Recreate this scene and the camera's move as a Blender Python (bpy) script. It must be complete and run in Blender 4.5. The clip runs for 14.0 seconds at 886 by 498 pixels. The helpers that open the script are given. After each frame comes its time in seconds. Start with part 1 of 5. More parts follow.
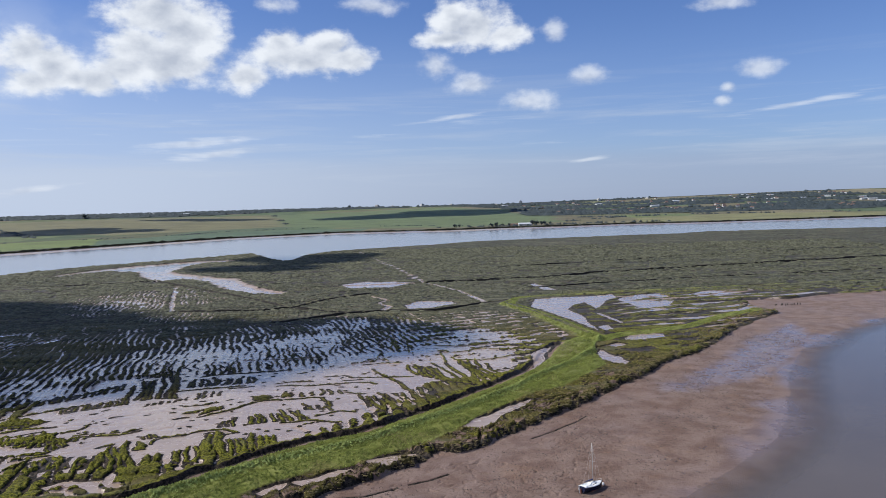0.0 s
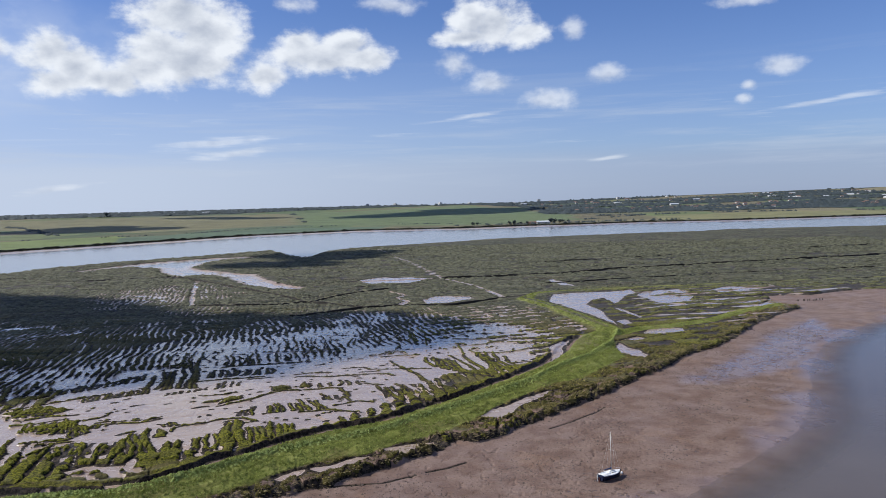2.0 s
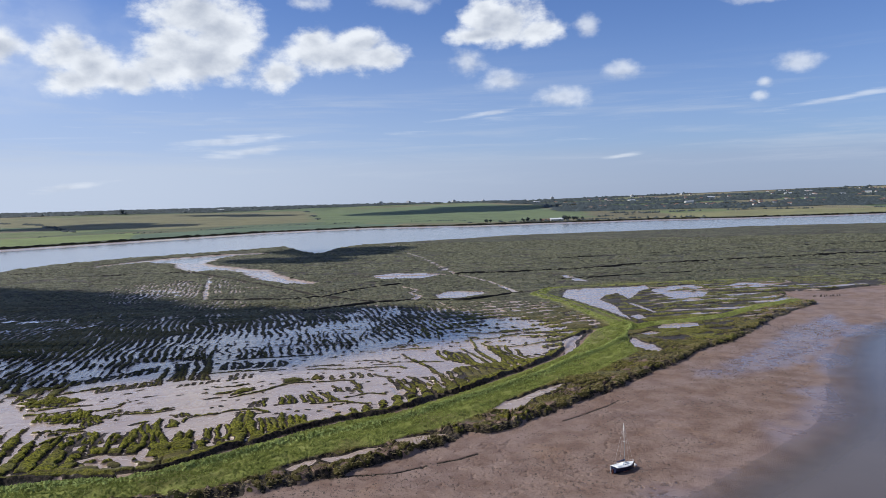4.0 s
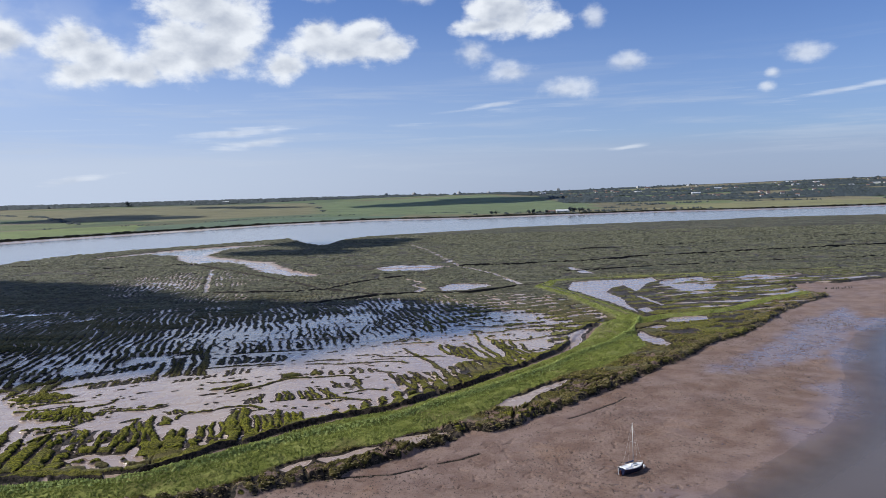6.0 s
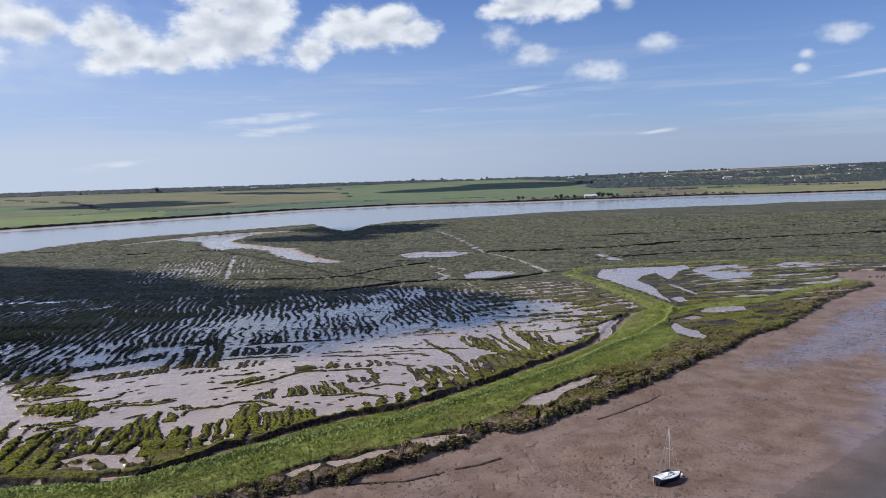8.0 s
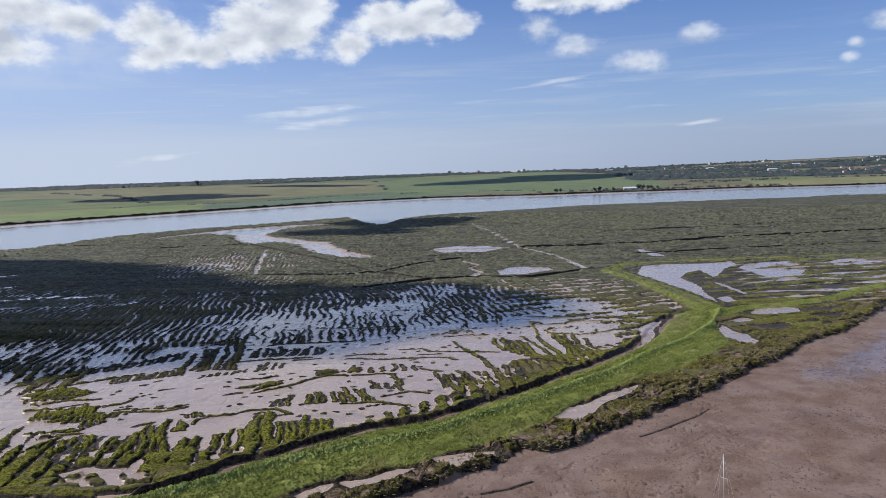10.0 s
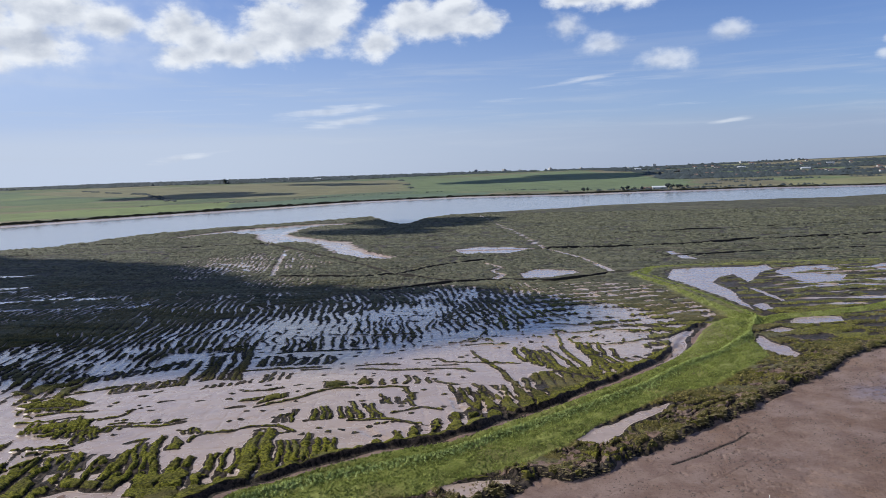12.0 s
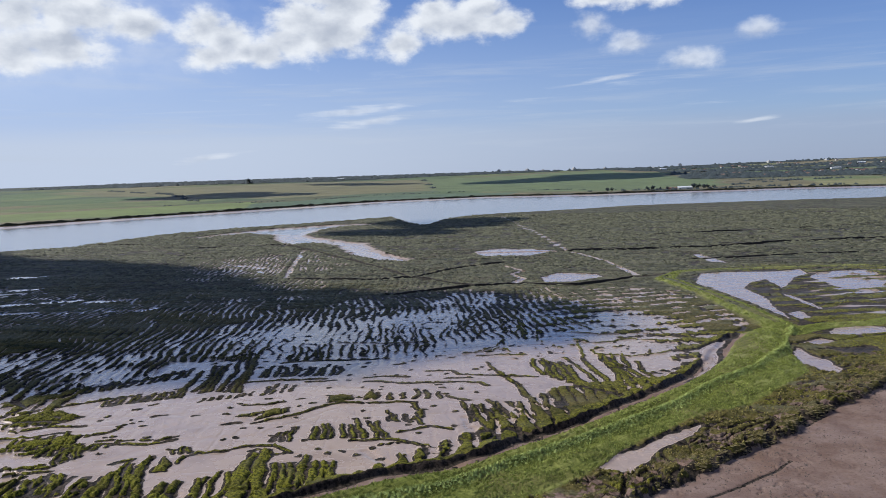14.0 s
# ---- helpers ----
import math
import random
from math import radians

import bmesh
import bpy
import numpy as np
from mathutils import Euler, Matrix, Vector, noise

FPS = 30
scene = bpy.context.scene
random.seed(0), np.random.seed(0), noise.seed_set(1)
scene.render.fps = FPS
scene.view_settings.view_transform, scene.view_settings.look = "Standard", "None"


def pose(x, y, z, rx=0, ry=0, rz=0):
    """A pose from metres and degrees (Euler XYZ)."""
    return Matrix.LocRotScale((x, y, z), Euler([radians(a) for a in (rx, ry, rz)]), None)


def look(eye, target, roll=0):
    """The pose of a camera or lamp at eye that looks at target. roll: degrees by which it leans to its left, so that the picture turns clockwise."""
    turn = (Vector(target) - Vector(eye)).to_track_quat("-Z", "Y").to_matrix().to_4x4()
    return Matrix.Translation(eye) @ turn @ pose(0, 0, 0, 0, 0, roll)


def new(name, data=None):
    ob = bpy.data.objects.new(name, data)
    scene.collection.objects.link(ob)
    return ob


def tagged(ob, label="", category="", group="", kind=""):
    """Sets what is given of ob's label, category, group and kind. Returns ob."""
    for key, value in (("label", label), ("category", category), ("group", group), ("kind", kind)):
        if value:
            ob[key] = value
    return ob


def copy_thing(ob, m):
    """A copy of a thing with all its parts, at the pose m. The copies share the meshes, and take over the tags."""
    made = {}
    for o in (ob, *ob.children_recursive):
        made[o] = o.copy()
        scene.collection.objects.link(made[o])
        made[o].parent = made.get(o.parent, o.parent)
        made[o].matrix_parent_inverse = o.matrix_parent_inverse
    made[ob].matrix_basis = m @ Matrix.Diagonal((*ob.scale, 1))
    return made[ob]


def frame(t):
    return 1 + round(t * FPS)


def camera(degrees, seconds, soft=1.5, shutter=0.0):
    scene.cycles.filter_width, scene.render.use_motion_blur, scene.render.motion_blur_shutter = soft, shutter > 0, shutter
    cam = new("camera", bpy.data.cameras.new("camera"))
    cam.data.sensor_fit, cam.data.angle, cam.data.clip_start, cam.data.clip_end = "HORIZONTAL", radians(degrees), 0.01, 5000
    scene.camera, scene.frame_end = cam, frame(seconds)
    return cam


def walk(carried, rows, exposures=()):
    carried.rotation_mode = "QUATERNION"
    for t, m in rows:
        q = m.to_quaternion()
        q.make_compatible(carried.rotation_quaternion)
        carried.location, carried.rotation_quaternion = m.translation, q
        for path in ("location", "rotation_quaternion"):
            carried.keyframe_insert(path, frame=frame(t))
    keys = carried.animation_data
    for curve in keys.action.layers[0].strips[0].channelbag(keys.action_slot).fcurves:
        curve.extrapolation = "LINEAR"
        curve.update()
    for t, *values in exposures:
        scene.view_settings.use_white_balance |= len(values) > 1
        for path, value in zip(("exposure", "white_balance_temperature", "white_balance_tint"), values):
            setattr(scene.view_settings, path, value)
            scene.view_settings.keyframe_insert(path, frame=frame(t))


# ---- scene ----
cam = camera(61.9, 14.0, soft=0.5)
PATH = [
    (0, 0.00, 0.00, 60.00, 86.531, 1.477, -0.082),
    (0.5, -0.00, -0.15, 59.42, 86.508, 1.503, 0.194),
    (1, 0.06, -0.14, 58.81, 86.484, 1.536, 0.548),
    (1.5, -0.09, -0.08, 58.08, 86.479, 1.473, 1.015),
    (2, -0.06, -0.08, 57.52, 86.485, 1.479, 1.312),
    (2.5, 0.01, -0.06, 57.01, 86.509, 1.493, 1.517),
    (3, 0.02, 0.02, 56.48, 86.506, 1.506, 1.658),
    (3.5, 0.06, 0.30, 55.97, 86.440, 1.473, 2.046),
    (6, 1.01, 7.95, 55.09, 85.730, 1.545, 2.781),
    (6.5, 1.24, 10.73, 54.89, 85.451, 1.570, 3.037),
    (7, 1.45, 13.59, 54.82, 85.152, 1.632, 3.496),
    (7.5, 1.67, 16.95, 54.70, 84.887, 1.662, 4.081),
    (8, 2.01, 20.59, 54.60, 84.658, 1.696, 4.872),
    (10.5, 3.02, 38.56, 54.61, 84.119, 1.817, 8.328),
    (11, 3.21, 41.90, 54.64, 84.098, 1.812, 8.857),
    (11.5, 3.42, 45.20, 54.76, 84.101, 1.788, 9.332),
    (12, 3.70, 48.57, 54.84, 84.119, 1.781, 9.802),
    (12.5, 3.98, 51.86, 54.94, 84.156, 1.828, 10.186),
    (13, 4.09, 55.16, 55.06, 84.163, 1.813, 10.507),
    (13.5, 4.11, 58.50, 54.95, 84.216, 1.797, 10.758),
    (14, 4.02, 62.25, 54.80, 84.161, 1.773, 11.593),
]
walk(cam, [(t, pose(x, y, z, rx, ry, rz)) for t, x, y, z, rx, ry, rz in PATH], exposures=[(0, -0.03, 6250, 9), (8, -0.04, 6250, 9), (14, -0.06, 6250, 9)])

# ---- sun and sky ----
SUN_EL, SUN_AZ = radians(45), radians(-91)          # azimuth from +y, clockwise
TO_SUN = Vector((math.cos(SUN_EL) * math.sin(SUN_AZ), math.cos(SUN_EL) * math.cos(SUN_AZ), math.sin(SUN_EL)))
sun = new("sun", bpy.data.lights.new("sun", "SUN"))
sun.data.energy, sun.data.angle, sun.data.color = 5.0, radians(0.53), (1.0, 0.94, 0.84)
sun.matrix_world = look((0, 0, 300), tuple(Vector((0, 0, 300)) - TO_SUN))


class Nodes:
    """Short hand for building a node tree."""

    def __init__(self, tree):
        self.tree = tree
        tree.nodes.clear()

    def add(self, kind, *inputs, out=0, operation="", use_clamp=False, interpolation_type=""):
        n = self.tree.nodes.new(kind)
        if operation:
            n.operation = operation
        if use_clamp:
            n.use_clamp = True
        if interpolation_type:
            n.interpolation_type = interpolation_type
        for i, v in enumerate(inputs):
            self.put(n.inputs[i], v)
        return n.outputs[out] if len(n.outputs) else n

    def put(self, socket, v):
        if v is None:
            return
        if isinstance(v, bpy.types.NodeSocket):
            self.tree.links.new(v, socket)
        else:
            socket.default_value = v

    def math(self, op, a, b=0.0, c=0.0, clamp=False):
        return self.add("ShaderNodeMath", a, b, c, operation=op, use_clamp=clamp)

    def step(self, v, lo, hi, to_lo=0.0, to_hi=1.0):
        return self.add("ShaderNodeMapRange", v, lo, hi, to_lo, to_hi, interpolation_type="SMOOTHSTEP")

    def noise(self, vec, scale, detail=4.0, rough=0.55, out=0, distort=0.0):
        n = self.tree.nodes.new("ShaderNodeTexNoise")
        self.put(n.inputs["Vector"], vec)
        n.inputs["Scale"].default_value, n.inputs["Detail"].default_value = scale, detail
        n.inputs["Roughness"].default_value, n.inputs["Distortion"].default_value = rough, distort
        return n.outputs[out]

    def mix(self, f, a, b, blend="MIX"):
        n = self.tree.nodes.new("ShaderNodeMix")
        n.data_type, n.blend_type = "RGBA", blend
        for i, v in ((0, f), (6, a), (7, b)):
            self.put(n.inputs[i], v if isinstance(v, (bpy.types.NodeSocket, float, int)) else (*v[:3], 1.0))
        return n.outputs[2]

    def scaled(self, vec, s):
        return self.add("ShaderNodeVectorMath", vec, s, operation="MULTIPLY")


# cumulus heaps: azimuth, elevation, half width, half height in degrees
HEAPS = [
    (-20.1, 13.8, 3.7, 1.7), (-18.5, 12.6, 2.6, 2.7), (-21.8, 11.5, 2.3, 1.5), (-19.3, 10.6, 3.3, 1.7), (-22.9, 9.9, 2.2, 1.4), (-24.6, 9.2, 2.0, 1.1),
    (-28.8, 10.7, 2.0, 1.4), (-27.2, 10.0, 2.1, 1.7), (-28.4, 8.9, 1.9, 1.0), (-26.0, 9.2, 1.6, 0.9), (-14.7, 9.6, 1.7, 1.1), (-10.1, 11.2, 4.0, 1.4),
    (-11.7, 12.1, 1.7, 1.0), (-8.6, 12.0, 2.1, 1.1), (-7.1, 11.0, 2.1, 0.9), (3.1, 13.1, 2.6, 1.7), (1.1, 13.8, 1.9, 1.4), (4.8, 12.5, 2.0, 1.0), (0.7, 12.4, 2.2, 0.6),
]
WEST_HEAPS = [
    (-38.1, 9.4, 3.3, 1.5), (-41.1, 8.7, 2.0, 1.4), (-37.2, 11.6, 3.6, 1.4), (-40.6, 11.4, 2.3, 1.4), (-33.4, 10.9, 2.2, 1.1), (-45.4, 9.3, 3.7, 2.0),
]
SMALL_HEAPS = [
    (-12.4, 14.8, 1.6, 0.6), (-4.9, 14.8, 2.5, 0.7), (8.8, 12.6, 0.9, 0.9), (-0.2, 10.3, 1.4, 1.1), (2.4, 9.0, 2.0, 0.9), (6.9, 7.6, 2.1, 0.9),
    (11.3, 9.3, 1.3, 0.8), (23.2, 8.9, 1.6, 0.7), (21.2, 7.8, 0.6, 0.4), (20.8, 6.9, 0.6, 0.4), (20.7, 13.6, 2.0, 0.6), (-30.5, 14.6, 3.0, 0.5),
]
WISPS = [(-18.1, 4.9, 4.8, 0.5), (-17.3, 4.0, 3.6, 0.4), (11.2, 3.1, 1.8, 0.2), (-28.8, 1.7, 2.6, 0.3), (26.6, 6.4, 4.6, 0.25), (0.9, 6.6, 3.5, 0.22)]


def make_world():
    world = bpy.data.worlds.new("sky")
    scene.world = world
    world.use_nodes = True
    n = Nodes(world.node_tree)
    sky = n.tree.nodes.new("ShaderNodeTexSky")
    sky.sky_type, sky.sun_disc, sky.sun_elevation, sky.sun_rotation = "NISHITA", False, SUN_EL, SUN_AZ
    sky.air_density, sky.dust_density, sky.ozone_density = 1.0, 0.6, 4.0
    way = n.add("ShaderNodeTexCoord")
    x, y, z = (n.add("ShaderNodeSeparateXYZ", way, out=i) for i in range(3))
    az = n.math("MULTIPLY", n.math("ARCTAN2", x, y), 57.2958)
    el = n.math("MULTIPLY", n.math("ARCSINE", z), 57.2958)
    p = n.add("ShaderNodeCombineXYZ", az, el, 0.0)
    # heaps
    groups = []
    for heaps in (HEAPS + WEST_HEAPS, SMALL_HEAPS, WISPS):
        near = None
        for a, e, w, h in heaps:
            q = n.add("ShaderNodeVectorMath", p, (a, e, 0), operation="SUBTRACT")
            if heaps is WISPS:      # the strands rise a little to the east
                qx, qy = (n.add("ShaderNodeSeparateXYZ", q, out=i) for i in range(2))
                q = n.add("ShaderNodeCombineXYZ", qx, n.math("SUBTRACT", qy, n.math("MULTIPLY", qx, 0.11)), 0.0)
            q = n.scaled(q, (0.96 / w, 0.98 / h, 0))
            d = n.tree.nodes.new("ShaderNodeVectorMath")
            d.operation = "LENGTH"
            n.put(d.inputs[0], q)
            m = n.math("SUBTRACT", 1.0, d.outputs["Value"])
            near = m if near is None else n.math("SMOOTH_MAX", near, m, 0.22)
        groups.append(near)
    near, thin, drawn = groups
    puffs = n.noise(n.scaled(p, (0.8, 1.15, 1)), 0.50, 8.0, 0.60)
    toward = n.add("ShaderNodeVectorMath", n.scaled(p, (0.8, 1.15, 1)), (-0.55, 0.75, 0), operation="ADD")
    puffs_lit = n.noise(toward, 0.50, 4.0, 0.5)
    puffs_own = n.noise(n.scaled(p, (0.8, 1.15, 1)), 0.50, 4.0, 0.5)
    # a field of cumulus for the rest of the sky
    flat = n.math("ADD", n.math("ABSOLUTE", z), 0.12)
    plane = n.add("ShaderNodeCombineXYZ", n.math("DIVIDE", x, flat), n.math("DIVIDE", y, flat), 0.0)
    field = n.noise(plane, 1.1, 6.0, 0.55)
    outside = n.math("MAXIMUM", n.step(el, 15.5, 19.0), n.step(n.math("ABSOLUTE", az), 42.0, 50.0))
    outside = n.math("MULTIPLY", outside, n.step(el, 5.0, 10.0))
    field = n.math("MULTIPLY", n.step(field, 0.52, 0.66), outside)
    ragged = n.math("SUBTRACT", puffs, 0.5)
    dens = n.math("ADD", n.math("ADD", near, 0.16), n.math("MULTIPLY", ragged, 2.0))
    slight = n.math("ADD", thin, n.math("MULTIPLY", ragged, 2.2))
    mask = n.step(dens, -0.14, 0.66)
    mask = n.math("MAXIMUM", mask, n.step(slight, -0.15, 0.95, 0.0, 0.66))
    mask = n.math("MAXIMUM", mask, field)
    strand = n.math("ADD", drawn, n.math("MULTIPLY", n.math("SUBTRACT", n.noise(n.scaled(p, (0.35, 3.0, 1)), 1.0, 5.0), 0.5), 2.0))
    mask = n.math("MAXIMUM", mask, n.step(strand, -0.1, 1.0, 0.0, 0.5))
    # bright where the light strikes, grey in the thick of it
    emboss = n.math("MULTIPLY", n.math("SUBTRACT", puffs_own, puffs_lit), 1.8)
    thick = n.step(n.math("ADD", dens, n.math("MULTIPLY", n.noise(p, 0.22, 2), 0.9)), 0.75, 1.9, 0.0, 0.62)
    bright = n.math("SUBTRACT", n.math("ADD", 0.90, emboss), thick)
    bright = n.add("ShaderNodeClamp", bright, 0.3, 1.1)
    cloud = n.mix(bright, (0.36, 0.41, 0.52), (0.88, 0.90, 0.94))
    # thin layered veils near the horizon
    veil = n.noise(n.scaled(p, (0.055, 0.9, 1)), 1.0, 5.0, 0.6, distort=0.4)
    veil = n.math("MULTIPLY", n.step(veil, 0.46, 0.74), n.math("MULTIPLY", n.step(el, 0.5, 2.5), n.step(el, 12.0, 5.0)))
    wisps = n.noise(n.scaled(p, (0.12, 1.6, 1)), 0.8, 6.0, 0.62, distort=0.6)
    wisps = n.math("MULTIPLY", n.step(wisps, 0.56, 0.78), n.math("MULTIPLY", n.step(el, 2.0, 4.0), n.step(el, 9.0, 6.0)))
    bank = n.math("MULTIPLY", n.step(el, 4.4, 2.4), 0.45)
    base = n.mix(1.0, sky.outputs[0], (SKY_GAIN * 0.91, SKY_GAIN * 1.00, SKY_GAIN * 1.36), "MULTIPLY")
    haze = n.math("MULTIPLY", n.step(el, 15.0, 0.5), n.step(az, -45.0, 28.0, 0.94, 0.20))
    col = n.mix(haze, base, (0.50, 0.60, 0.82))
    low = n.mix(n.step(az, -35.0, 25.0), (0.60, 0.66, 0.77), (0.36, 0.43, 0.59))
    col = n.mix(n.math("MULTIPLY", bank, 1.5), col, low)
    col = n.mix(n.math("MULTIPLY", veil, 0.45), col, (0.56, 0.62, 0.73))
    col = n.mix(n.math("MULTIPLY", wisps, 0.38), col, (0.74, 0.79, 0.87))
    spread = n.scaled(n.add("ShaderNodeVectorMath", p, (-44.0, 11.0, 0), operation="SUBTRACT"), (1 / 26.0, 1 / 6.5, 0))
    far_out = n.tree.nodes.new("ShaderNodeVectorMath")
    far_out.operation = "LENGTH"
    n.put(far_out.inputs[0], spread)
    milky = n.math("MULTIPLY", n.step(far_out.outputs["Value"], 1.0, 0.1), n.step(puffs_own, 0.30, 0.60, 0.35, 0.75))
    col = n.mix(milky, col, (0.72, 0.77, 0.88))
    col = n.mix(mask, col, cloud)
    bg = n.add("ShaderNodeBackground", col, 1.0)
    n.add("ShaderNodeOutputWorld", bg)


SKY_GAIN = 0.084
make_world()


# ---- numbers for the plan ----
WATER = -1.6
rng = np.random.default_rng(7)
TABLE = rng.random((256, 256))
FLAT_TABLE = TABLE.astype(np.float32).ravel()


def lattice(x, y):
    ix, iy = np.floor(x), np.floor(y)
    fx, fy = (x - ix).astype(np.float32), (y - iy).astype(np.float32)
    ix, iy = ix.astype(np.int32), iy.astype(np.int32)
    fx, fy = fx * fx * (3 - 2 * fx), fy * fy * (3 - 2 * fy)
    i0, i1, j0, j1 = (ix & 255) << 8, ((ix + 1) & 255) << 8, iy & 255, (iy + 1) & 255
    low, high = np.take(FLAT_TABLE, i0 | j0), np.take(FLAT_TABLE, i0 | j1)
    low += (np.take(FLAT_TABLE, i1 | j0) - low) * fx
    high += (np.take(FLAT_TABLE, i1 | j1) - high) * fx
    return low + (high - low) * fy


def fbm(x, y, size, octaves=3, shift=0.0):
    """Noise about 0, within about -0.5 and 0.5, with features of that size."""
    total, amp, norm = 0.0, 1.0, 0.0
    for k in range(octaves):
        f = 2.0 ** k / size
        total = total + amp * (lattice(x * f + 17.3 * k + shift, y * f - 9.1 * k + shift * 1.7) - 0.5)
        norm += amp
        amp *= 0.55
    return total / norm


def smooth(v, lo, hi):
    u = np.clip((v - lo) / (hi - lo), 0, 1)
    return u * u * (3 - 2 * u)


def line_dist(x, y, pts):
    best = np.full(np.shape(x), 1e9)
    for (ax, ay), (bx, by) in zip(pts[:-1], pts[1:]):
        dx, dy = bx - ax, by - ay
        u = np.clip(((x - ax) * dx + (y - ay) * dy) / (dx * dx + dy * dy + 1e-9), 0, 1)
        best = np.minimum(best, (x - ax - u * dx) ** 2 + (y - ay - u * dy) ** 2)
    return np.sqrt(best)


def inside(x, y, pts):
    hit = np.zeros(np.shape(x), bool)
    for (ax, ay), (bx, by) in zip(pts, pts[1:] + pts[:1]):
        if ay == by:
            continue
        hit ^= ((ay > y) != (by > y)) & (x < (bx - ax) * (y - ay) / (by - ay) + ax)
    return hit


def area_dist(x, y, pts):
    """Distance to an outline, negative inside it."""
    d = line_dist(x, y, pts + pts[:1])
    return np.where(inside(x, y, pts), -d, d)


def local(distance, x, y, pts, reach):
    """A distance worked out only round the outline, and reach elsewhere."""
    xs, ys = [p[0] for p in pts], [p[1] for p in pts]
    m = (x > min(xs) - reach) & (x < max(xs) + reach) & (y > min(ys) - reach) & (y < max(ys) + reach)
    out = np.full(np.shape(x), float(reach))
    if m.any():
        out[m] = distance(x[m], y[m], pts)
    return out


# the foot of the outer bank, from the south-west to the point and on east
BANK_FOOT = [
    (-1500, -300), (-400, 20), (-160, 102), (-90, 128), (-60, 136), (-41, 143), (-35, 148), (-29, 151), (-24.5, 155), (-17.5, 160.8),
    (-14, 165.5), (-9, 169), (-4.5, 175), (-3, 180), (3.2, 177.5), (9.7, 182.5), (17.2, 193.5), (24.3, 200.3), (33.5, 210), (43, 221),
    (54.5, 236.5), (66.5, 250.5), (82, 272), (95.5, 284), (115, 310), (136.5, 341), (155.5, 363), (175, 384), (174, 392), (171, 408),
    (175, 432), (204, 433), (229, 447), (273, 453), (420, 470), (1500, 640),
]
SEA = BANK_FOOT + [(2500, 640), (2500, -3000), (-1500, -3000)]
WATERLINE = [
    (-1200, -700), (-300, -60), (0, 100), (28, 128), (47, 147), (56, 156), (70, 170), (81, 182), (94, 201), (105, 224), (119, 253),
    (141, 290), (177, 331), (221, 366), (300, 405), (420, 440), (1500, 600),
]
DEEP = WATERLINE + [(2500, 600), (2500, -3000), (-1200, -3000)]
DITCH = [
    (-400, 60), (-180, 118), (-120, 138), (-94, 146.5), (-82, 146.4), (-77, 147), (-68, 151), (-60, 160), (-57, 166.5), (-52, 170.5), (-45, 178.5), (-41, 182),
    (-32, 188.6), (-24, 193), (-16.5, 201), (-8, 211), (1, 222), (13, 238), (22.5, 251), (31, 265), (37, 280), (42, 297), (48, 311),
]
GREEN_EDGE = [
    (62, 304), (59.5, 287), (59, 268), (52, 257.5), (38, 237), (28, 230.5), (20, 221.5), (9.7, 207.5), (3.6, 195.5), (-5.7, 182.5),
    (-16.7, 175), (-23, 168), (-32, 164.7), (-40, 158.5), (-45.5, 150), (-49.5, 146), (-58, 140.5), (-90, 132), (-160, 108), (-400, 40),
]
GREEN = DITCH + [(58, 322), (66, 318)] + GREEN_EDGE
CREST = [
    (-300, 88), (-160, 117), (-90.5, 141), (-72, 147), (-63, 152), (-55, 159), (-45.5, 168), (-35, 176), (-23, 183), (-10.5, 197), (4, 213), (21, 234), (31, 250.5),
    (45, 268), (57.5, 292), (66, 318),
]
CREST = [(x + 0.7, y - 0.8) for x, y in CREST]
SPUR = [(62, 312), (78.5, 327), (93.5, 332), (114, 344), (137.5, 368), (166, 390)]
BUND = [(66, 318), (59.5, 352), (50, 393), (36.5, 435), (45, 459), (63, 468), (113, 480), (185, 492), (248, 503), (420, 530), (900, 600)]
OPEN = [
    (-114, 211), (-96, 224), (-77, 228), (-61.5, 238), (-54, 267), (-36, 281), (-16.5, 298), (-4, 326), (16, 336), (1, 321), (-3, 291),
    (-19, 272), (-27, 240), (-42, 209), (-61.5, 198), (-78.5, 189.5), (-94.5, 184), (-105, 198),
]
OPENINGS = [
    OPEN,
    [(-132, 245.5), (-120, 254.5), (-111, 252), (-119, 240), (-136, 228), (-147, 224.5), (-146.5, 232)],
    [(-130, 202.5), (-121, 209), (-114, 214), (-109, 203), (-118, 198.5), (-123, 194.5)],
    [(-117.5, 188.5), (-111.5, 191), (-107.5, 194.5), (-91, 193.5), (-87.5, 185), (-94, 179), (-109, 182)],
    [(-136, 274), (-119, 295.5), (-107, 296.5), (-94, 306), (-80, 290), (-89.5, 267), (-114.5, 265)],
    [(-76, 323.5), (-60, 343), (-38.5, 334), (-20, 354.5), (-9, 338), (-26.5, 313), (-49, 309)],
    [(-1, 299), (12, 303.5), (29, 296.5), (25.5, 286), (11, 272.5), (1, 283)],
]
FLATS = [
    (-210, 235), (-182, 273), (-166, 283), (-155, 303), (-136, 316), (-116, 335), (-104, 375), (-86, 417), (-52, 402), (-22, 390), (6, 368),
    (22, 350), (36, 334), (43, 312), (36, 290), (29, 272), (19, 257), (8, 241), (-5, 222), (-14, 209), (-25, 198), (-39, 189), (-49, 181), (-58, 171), (-73, 161),
    (-92, 153), (-130, 150), (-175, 170), (-215, 200),
]
